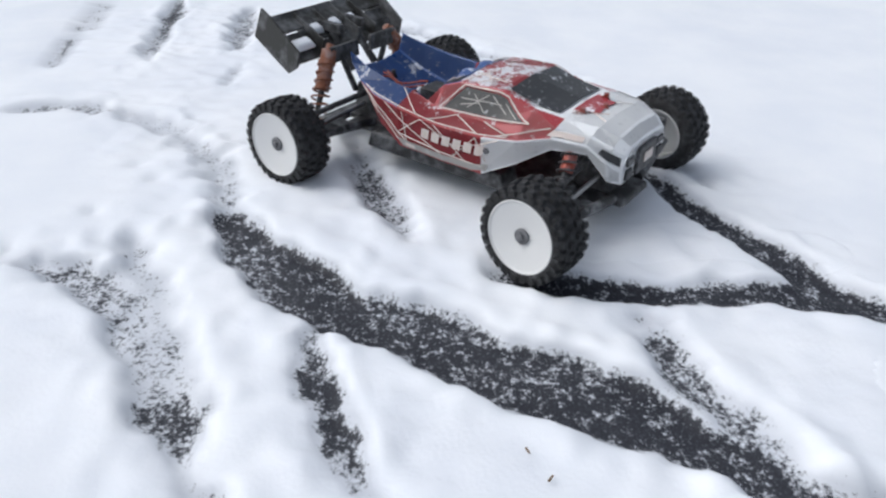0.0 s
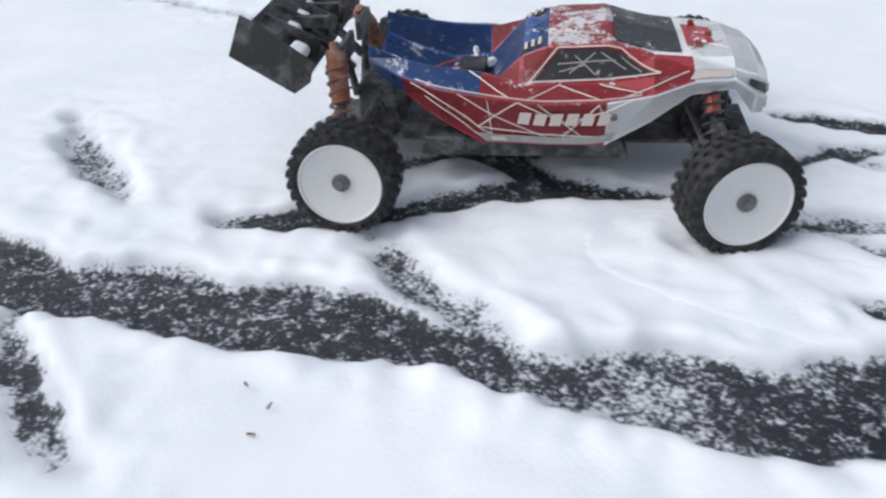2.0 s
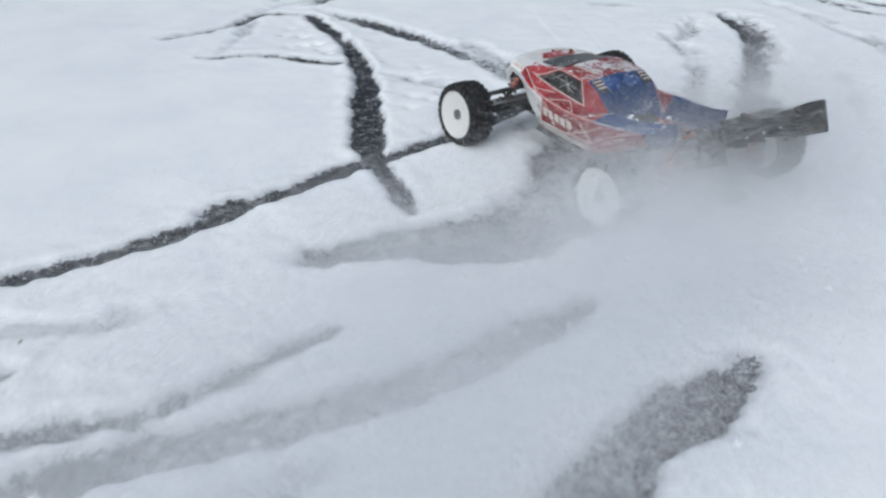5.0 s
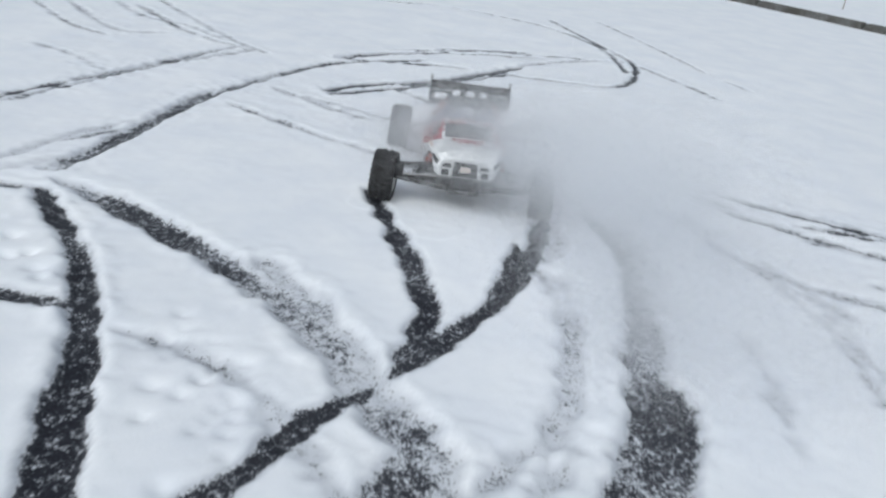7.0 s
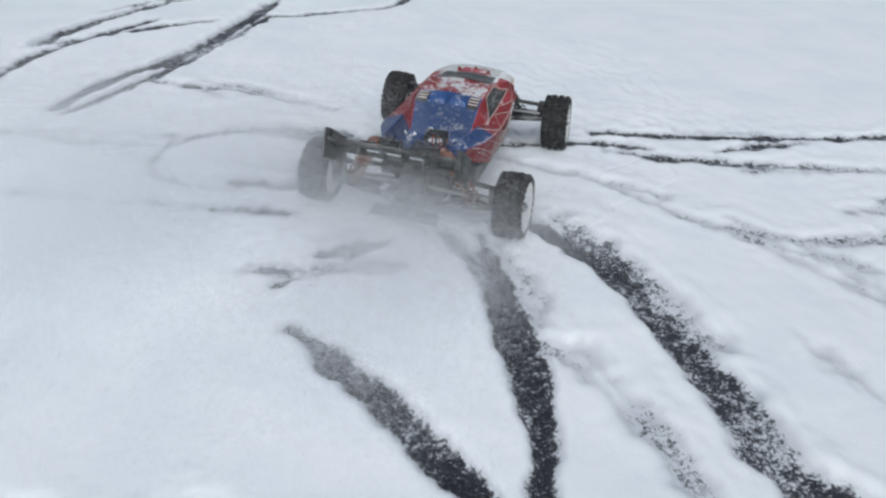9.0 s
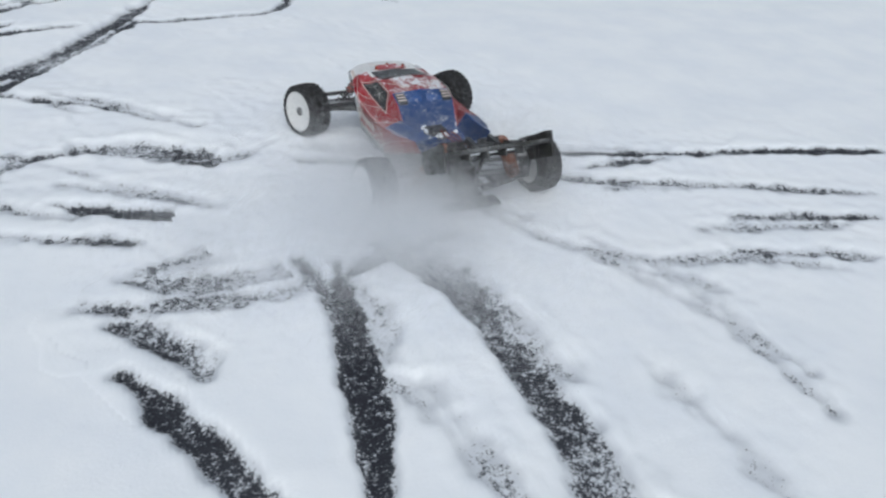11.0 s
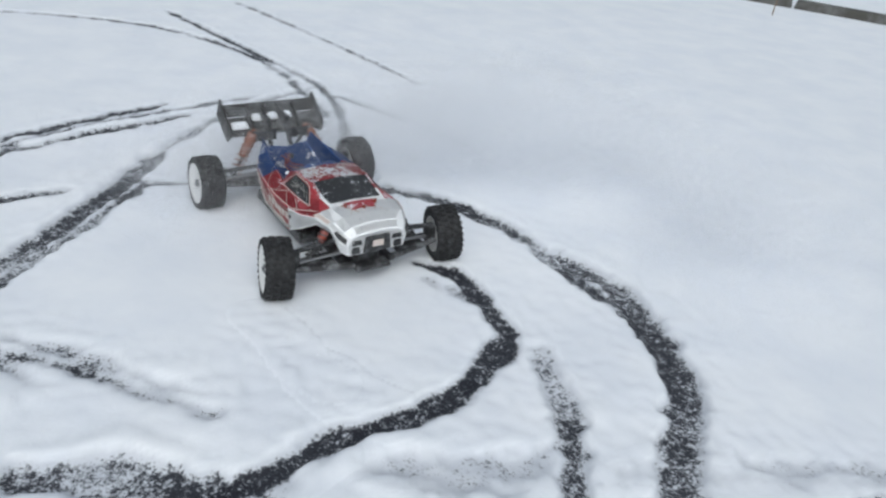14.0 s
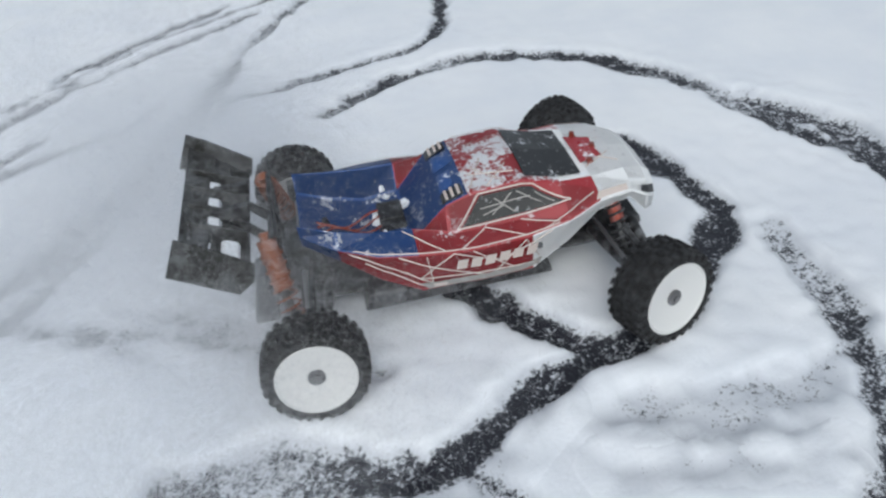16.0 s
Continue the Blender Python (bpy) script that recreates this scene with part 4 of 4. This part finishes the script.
    # side guards made extra wide, so their black adds the shade under the sill
    for side in (1, -1):
        bm = bmesh.new()
        y0, y1 = sorted((side * 0.052, side * 0.088))
        add_box(bm, (-0.125, y0, 0.034), (0.095, y1, 0.056), 0.94)
        part("side_guard", bm, BLACK, car, "black plastic side guard, widened to add shade under the sill", bevel=0.003)
    for x, name in ((0.178, "front_gearbox"), (-0.182, "rear_gearbox")):
        bm = bmesh.new()
        add_box(bm, (x - 0.026, -0.024, 0.038), (x + 0.026, 0.024, 0.088), 0.8)
        part(name, bm, BLACK, car, bevel=0.004)
    for x, z in ((0.160, 0.128), (-0.205, 0.146)):
        bm = bmesh.new()
        for side in (1, -1):
            add_box(bm, (x - 0.003, min(side * 0.012, side * 0.068), z - 0.022), (x + 0.003, max(side * 0.012, side * 0.068), z), 0.95)
            add_rod(bm, (x, side * 0.02, 0.075), (x, side * 0.05, z - 0.008), 0.005, 0.004, 8)
        part("shock_tower", bm, BLACK, car, bevel=0.001)
    for fx in (1, -1):
        x = fx * WHEELBASE / 2
        for side in (1, -1):
            bm = bmesh.new()
            for dx in (-0.026, 0.026):
                add_rod(bm, (x + dx, side * 0.035, 0.043), (x + dx * 0.45, side * 0.146, 0.050), 0.0068, 0.0055, 8)
            add_rod(bm, (x - 0.017, side * 0.09, 0.048), (x + 0.017, side * 0.09, 0.048), 0.0035, 0.0035, 8)
            a0, a1 = sorted((side * 0.060, side * 0.128))
            add_box(bm, (x - 0.018, a0, 0.0435), (x + 0.018, a1, 0.0495), 0.8)
            arm = part("lower_arm", bm, ARM, car, bevel=0.0015)
            bm = bmesh.new()
            add_rod(bm, (x - fx * 0.012, side * 0.035, 0.082), (x - fx * 0.004, side * 0.146, 0.076), 0.0042, 0.0042, 8)
            part("upper_link", bm, BLACK, car)
            bm = bmesh.new()
            add_rod(bm, (x, side * 0.025, 0.060), (x, side * 0.150, TYRE_R), 0.0032, 0.0032, 8)
            part("drive_shaft", bm, STEEL, car)
            bm = bmesh.new()
            add_box(bm, (x - 0.009, min(side * 0.132, side * 0.150), 0.044), (x + 0.009, max(side * 0.132, side * 0.150), 0.080))
            part("hub_carrier", bm, BLACK, car, bevel=0.002)
            if fx == 1:
                bm = bmesh.new()
                add_rod(bm, (x - 0.028, side * 0.03, 0.066), (x - 0.020, side * 0.140, 0.064), 0.0026, 0.0026, 8)
                part("steering_link", bm, STEEL, car)
                build_shock(car, (0.168, side * 0.058, 0.122), (0.176, side * 0.106, 0.052))
            else:
                build_shock(car, (-0.212, side * 0.060, 0.142), (-0.198, side * 0.112, 0.052))
    # rear bumper bar and skid
    bm = bmesh.new()
    add_box(bm, (-0.250, -0.060, 0.026), (-0.222, 0.060, 0.034), 0.92)
    add_box(bm, (-0.226, -0.030, 0.034), (-0.19, 0.030, 0.042))
    part("rear_bumper", bm, BLACK, car, "black rear bumper crusted with snow", bevel=0.002)
    bm = bmesh.new()
    add_box(bm, (0.200, -0.036, 0.034), (0.226, 0.036, 0.044), 0.9)
    part("front_bumper", bm, BLACK, car, bevel=0.003)
    # wing: a sloping slotted plane between two end plates, on two struts
    wm = Matrix.Translation((-0.262, 0, 0.146)) @ Matrix.Rotation(radians(WING_TILT), 4, "Y") @ Matrix.Diagonal((0.72, 0.88, 0.85, 1))
    wing = None
    for x0, x1, z in ((-0.054, -0.013, 0.012), (-0.009, 0.016, 0.003), (0.019, 0.050, -0.004)):
        bm = bmesh.new()
        add_slat(bm, x0, x1, z, wm)
        if wing is None:
            wing = part("rear_wing", bm, WING, car, "black slotted rear wing with snow in its slots", bevel=0.0008)
        else:
            part("wing_slat", bm, WING, wing, bevel=0.0008)
    for y in (-0.06, -0.02, 0.02, 0.06):
        bm = bmesh.new()
        add_box(bm, (-0.050, y - 0.0018, -0.004), (0.046, y + 0.0018, 0.022), 0.9, wm)
        part("wing_rib", bm, WING, wing, bevel=0.0008)
    for side in (1, -1):
        bm = bmesh.new()
        outline = [(-0.062, -0.018), (0.040, -0.028), (0.056, -0.006), (0.050, 0.020), (-0.030, 0.034), (-0.062, 0.036)]
        vs = [[bm.verts.new(wm @ Vector((x, side * (0.118 + d), z))) for x, z in outline] for d in (0.0, 0.004)]
        bm.faces.new(vs[0])
        bm.faces.new(vs[1][::-1])
        for i in range(6):
            j = (i + 1) % 6
            bm.faces.new((vs[0][i], vs[0][j], vs[1][j], vs[1][i]))
        part("end_plate", bm, WING, wing, "", bevel=0.001)
        bm = bmesh.new()
        add_rod(bm, (-0.205, side * 0.022, 0.105), (-0.245, side * 0.022, 0.150), 0.0055, 0.005, 8)
        add_box(bm, (-0.262, side * 0.022 - 0.004, 0.152), (-0.225, side * 0.022 + 0.004, 0.164))
        part("wing_strut", bm, BLACK, car)
    for y0, y1, x0, x1 in ((-0.055, -0.025, -0.015, -0.004), (-0.015, 0.018, -0.016, -0.005), (0.024, 0.055, -0.015, -0.006), (-0.11, -0.065, 0.014, 0.023)):
        bm = bmesh.new()
        add_box(bm, (x0 - 0.01, y0, 0.004), (x1 + 0.012, y1, 0.015), 0.6, wm)
        part("snow_clump", bm, SNOW, wing, "", bevel=0.003)
    wheels = []
    for fx, side, name in ((1, 1, "front_wheel"), (1, -1, "front_wheel"), (-1, 1, "rear_wheel"), (-1, -1, "rear_wheel")):
        wheel = build_wheel(car, name, "knobbly black tyre")
        for ob in (wheel, *wheel.children_recursive):
            ob.data.transform(Matrix.Scale(0.965, 4))
        wheels.append((wheel, fx * WHEELBASE / 2, side))
    return car, wheels


CAR, WHEELS = build_car()


# ---- powder snow thrown up by the rear wheels: puffs of fine ice needles ----
def powder_material():
    m, n, l, b = material("powder_snow", (0.86, 0.88, 0.92), 0.8, 0, 0.1)
    v = coords(n, l)
    c = ramp(n, l, tex(n, l, v, 12, 2), (0.3, (0.90, 0.92, 0.95)), (0.7, (0.94, 0.95, 0.97)))
    # thin ice flakes: part of the light goes straight on, and they pass on light from behind
    diffuse, behind, clear = n.new("ShaderNodeBsdfDiffuse"), n.new("ShaderNodeBsdfTranslucent"), n.new("ShaderNodeBsdfTransparent")
    lit, thin = n.new("ShaderNodeMixShader"), n.new("ShaderNodeMixShader")
    l.new(c, diffuse.inputs[0])
    l.new(c, behind.inputs[0])
    lit.inputs[0].default_value, thin.inputs[0].default_value = 0.5, 0.5
    l.new(diffuse.outputs[0], lit.inputs[1])
    l.new(behind.outputs[0], lit.inputs[2])
    l.new(clear.outputs[0], thin.inputs[1])
    l.new(lit.outputs[0], thin.inputs[2])
    l.new(thin.outputs[0], n["Material Output"].inputs["Surface"])
    return m


POWDER = powder_material()


def puff_mesh(seed, count, wide, high, flakes=260):
    """Ice needles finer than the eye can tell apart, drawn out by their speed, thick in the middle and thin outside; and some loose flakes."""
    rng = np.random.default_rng(seed)
    lobes = rng.normal(0, 1, (7, 3)) * (wide * 0.6, wide * 0.6, high * 0.5)
    mid = lobes[rng.integers(0, 7, count)] + rng.normal(0, 1, (count, 3)) * (wide * 0.75, wide * 0.75, high * 0.8)
    along = rng.normal(0, 1, (count, 3)) * (1, 1, 0.6)
    along /= np.linalg.norm(along, axis=1)[:, None]
    across = np.cross(along, rng.normal(0, 1, (count, 3)))
    across /= np.linalg.norm(across, axis=1)[:, None]
    long, thin = rng.uniform(0.007, 0.012, (count, 1)), np.full((count, 1), 0.00006)
    loose = rng.random((count, 1)) < flakes / count
    long, thin = np.where(loose, 0.0010, long), np.where(loose, 0.0009, thin)
    co = np.stack((mid - along * long - across * thin, mid - along * long + across * thin, mid + along * long), 1).astype(np.float32)
    me = bpy.data.meshes.new("snow_spray")
    me.vertices.add(count * 3)
    me.vertices.foreach_set("co", co.ravel())
    me.loops.add(count * 3)
    me.loops.foreach_set("vertex_index", np.arange(count * 3, dtype=np.int32))
    me.polygons.add(count)
    me.polygons.foreach_set("loop_start", np.arange(0, count * 3, 3, dtype=np.int32))
    me.update(calc_edges=True)
    me.materials.append(POWDER)
    return me


def car_at(t):
    """Place and heading of the car at t seconds."""
    ts = [r[0] for r in DRIVE]
    x, y, turn = (float(np.interp(t, ts, [r[k] for r in DRIVE])) for k in (1, 2, 3))
    return x, y, radians(turn)


# how hard the wheels throw snow: seconds, strength
THROW = [(0, 0), (1.3, 0.0), (1.8, 0.25), (2.3, 0.2), (2.7, 0.4), (3.0, 0.8), (3.2, 1.0), (7.2, 1.0), (8.2, 0.8), (8.8, 0.5), (10.3, 0.45), (11.6, 0.75), (13, 1.0), (14.5, 0.9), (16, 0.8)]
PUFFS = []


def build_spray(count=34, extra=16, life=1.4):
    meshes = [puff_mesh(k, 46000, 0.098, 0.054) for k in range(4)]
    rng = random.Random(5)
    for k in range(count + extra):
        puff = tagged(new("snow_spray", meshes[k % 4]), "hazy puff of white powder snow behind a spinning wheel", "snow spray", "powder snow thrown by the wheels", "stuff")
        rows, t = [(0, pose(0, -1.5, -0.6, 0, 0, k * 40))], 0.15 + life * (k / count if k < count else (k - count + 0.5) / extra)
        while t < 16 + life:
            force = float(np.interp(t, [r[0] for r in THROW], [r[1] for r in THROW]))
            x, y, a = car_at(min(t, 16))
            x2, y2, _ = car_at(min(t + 0.1, 16))
            # in the first hard turn it flies out to the left
            wide = float(np.interp(t, (2.8, 3.1, 4.2, 5.0), (0, 1, 1, 0)))
            side = 1 if rng.random() < 0.5 + 0.4 * wide else -1
            ca, sa = math.cos(a), math.sin(a)
            # while the car spins on the spot its powder stays round it
            drift = float(np.interp(t, (0, 5.8, 6.2, 6.9, 7.2, 14.0, 14.3, 14.7, 15.0, 16), (1, 1, 0.2, 0.2, 0.8, 1, 0.6, 0.6, 1, 1)))
            lx, ly = -0.25 + rng.uniform(0, 0.06) + 0.20 * (1 - drift), side * 0.165 + rng.uniform(-0.07, 0.07) + 0.06 * wide
            px, py = x + ca * lx - sa * ly, y + sa * lx + ca * ly
            back, out = rng.uniform(0.2, 0.85) * force * drift, rng.uniform(-0.35, 0.25) + 0.45 * wide
            vx = -ca * back - sa * out + (x2 - x) * 2
            vy = -sa * back + ca * out + (y2 - y) * 2
            top, spin = (rng.uniform(0.02, 0.13) + (0.08 if rng.random() < 0.3 else 0) + 0.07 * (1 - drift)) * force, rng.uniform(-60, 60)
            # the thickest clouds come with the tightest turns
            idle = k >= count and not (3.0 < t < 4.4 or 6.2 < t < 7.8)
            if force < 0.2 or rng.random() > force + 0.1 or idle:
                top = -0.5
            turn = rng.uniform(0, 360)
            for dt, h in ((0.0, -0.17), (0.08, 0.25), (0.25, 0.7), (0.55, 1.0), (1.0, 0.85), (1.32, -0.17)):
                z = h if h < 0 else top * h + (0.012 if top > 0 else -0.2)
                go = dt * (1 - 0.3 * dt)
                if t + dt < 16.0:
                    rows.append((t + dt, pose(px + vx * go, py + vy * go, z, 0, 0, turn + spin * dt)))
            t += life
        rows = [r for i, r in enumerate(rows) if i == 0 or frame(r[0]) > frame(rows[i - 1][0])]
        rows.append((16, rows[-1][1]))
        PUFFS.append((puff, rows))


# ---- clods of snow that the rear wheels kick up in the first hard turn ----
def clod_mesh(seed):
    rng = random.Random(seed)
    bm = bmesh.new()
    bmesh.ops.create_icosphere(bm, subdivisions=2, radius=0.0045)
    for v in bm.verts:
        v.co = Vector((v.co.x * 1.3, v.co.y, v.co.z * 0.8)) * rng.uniform(0.7, 1.25)
    me = bpy.data.meshes.new("snow_clod")
    bm.to_mesh(me)
    bm.free()
    me.materials.append(SNOW)
    return me


CLODS = []


def build_clods(count=36):
    meshes = [clod_mesh(k) for k in range(4)]
    rng = random.Random(21)
    for k in range(count):
        clod = tagged(new("snow_clod", meshes[k % 4]), "small clod of packed snow kicked up by a wheel", "snow clod", "clods of snow", "stuff")
        t = 2.75 + 1.4 * k / count
        x, y, a = car_at(t)
        ca, sa = math.cos(a), math.sin(a)
        lx, ly = -0.20, -0.17 + rng.uniform(-0.03, 0.03)
        px, py = x + ca * lx - sa * ly, y + sa * lx + ca * ly
        back, out, up, flight = rng.uniform(0.15, 0.7), rng.uniform(-0.5, 0.35), rng.uniform(0.02, 0.13), rng.uniform(0.25, 0.45)
        vx, vy = -ca * back - sa * out, -sa * back + ca * out
        rows = [(0, pose(px, py, -0.03)), (t - 0.1, pose(px, py, -0.03))]
        for f in (0.0, 0.25, 0.5, 0.75, 1.0):
            z = SNOW_Z + 0.003 + 4 * up * f * (1 - f)
            rows.append((t + f * flight, pose(px + vx * f * flight, py + vy * f * flight, z, 70 * f, 50 * f, 60 * f)))
        rows.append((16, rows[-1][1]))
        CLODS.append((clod, [r for i, r in enumerate(rows) if i == 0 or frame(r[0]) > frame(rows[i - 1][0])]))


# ---- motion ----
# seconds, x, y, heading in degrees, pitch (nose down is positive), lean to its left
DRIVE = [
    (0.0, -0.803, -2.397, 41.7, 0, 0, 0),
    (0.5, -0.789, -2.382, 41.9, 0, 0, 0),
    (1.0, -0.737, -2.321, 41.3, 0, 0, 0),
    (1.5, -0.648, -2.222, 46.6, 0, 0, 0),
    (2.0, -0.524, -2.071, 55.0, -1.5, 1.5, 0.008),
    (2.5, -0.394, -1.865, 69.4, -1.5, 4.2, 0.02),
    (3.0, -0.218, -1.62, 89.5, 0, -1, -0.008),
    (3.5, 0.175, -1.24, 102.3, -2, 2, 0.012),
    (4.0, 0.257, -1.154, 118.3, -3, 0, 0),
    (4.2, 0.285, -1.111, 124.4, -2, 0, 0),
    (6.3, 0.393, -0.399, 203.0, -4, 0, -0.003),
    (6.5, 0.37, -0.196, 223.7, -4, 0, -0.003),
    (7.0, 0.225, 0.131, 276.7, -3, 0, -0.002),
    (7.5, 0.115, 0.229, 324.3, -1, 0, 0),
    (8.0, 0.153, 0.192, 366.0, 0, 0, 0),
    (8.5, 0.361, 0.217, 401.3, -2, 0, 0.008),
    (9.0, 0.46, 0.237, 414.5, -2, 0, 0.008),
    (9.5, 0.54, 0.261, 427.3, -2, 0, 0.008),
    (10.0, 0.6, 0.284, 438.6, -2, 0, 0.008),
    (12.5, 0.836, 0.557, 502.7, -4.5, 0, -0.004),
    (13.0, 0.855, 0.805, 553.7, -3, 0, -0.003),
    (13.5, 0.742, 1.006, 603.2, -1.5, 0, 0),
    (14.0, 0.568, 1.081, 642.8, 0, 0, 0),
    (14.5, 0.44, 0.968, 671.8, -1, 1, 0.006),
    (15.0, 0.419, 0.806, 697.6, -1, 1.5, 0.007),
    (15.5, 0.434, 0.758, 704.5, -0.5, 0.5, 0.004),
    (16.0, 0.45, 0.712, 711.8, -0.5, 0, 0.002),
]
# seconds and how far the wheels lean inwards at their tops, in degrees
CAMBER = [(0, 2), (1.5, 2), (2.5, 4), (3.5, 3), (14, 3), (15, 7), (16, 7)]
# seconds and steering angle, positive to the left
STEER = [(0, -6), (1, -4), (2, 14), (2.5, 24), (3, 27), (3.5, 20), (4.2, 20), (6.3, -24), (7, -3), (7.5, -22), (8, 6), (8.5, 14), (9.0, 4), (9.5, 8), (10, 20), (10.2, 23), (12.5, 6), (13, -16), (13.5, -12), (14, -14), (14.5, -22), (15, -6), (15.5, 14), (16, 20)]


build_spray()
build_clods()


def motions():
    walk(CAR, [(t, pose(x, y, z, lean, nose, turn)) for t, x, y, turn, nose, lean, z in DRIVE])
    ts = [r[0] for r in DRIVE]
    for wheel, x, side in WHEELS:
        rows = []
        for i in range(161):
            t = i / 10
            steer = float(np.interp(t, [s[0] for s in STEER], [s[1] for s in STEER])) if x > 0 else 0.0
            nose, lean, z = (float(np.interp(t, ts, [r[k] for r in DRIVE])) for k in (4, 5, 6))
            tip = side * float(np.interp(t, [c[0] for c in CAMBER], [c[1] for c in CAMBER]))
            # the springs let the body pitch while the wheels stay on the snow
            m = pose(0, 0, z, lean, nose, 0).inverted() @ pose(x, side * TRACK / 2, TYRE_R, tip, 0, steer) @ pose(0, 0, 0, 0, 62.0 * i, 0)
            rows.append((t, m if side > 0 else m @ pose(0, 0, 0, 0, 0, 180)))
        walk(wheel, rows)
    for slab, t, z0, z1 in SLABS:
        a, b = pose(0, 0, z0), pose(0, 0, z1)
        walk(slab, [(0, a), (max(0.1, t - 0.1), a), (t + 0.1, b), (16, b)])
    for clod, rows in CLODS:
        walk(clod, rows)
    for puff, rows in PUFFS:
        walk(puff, rows)


motions()
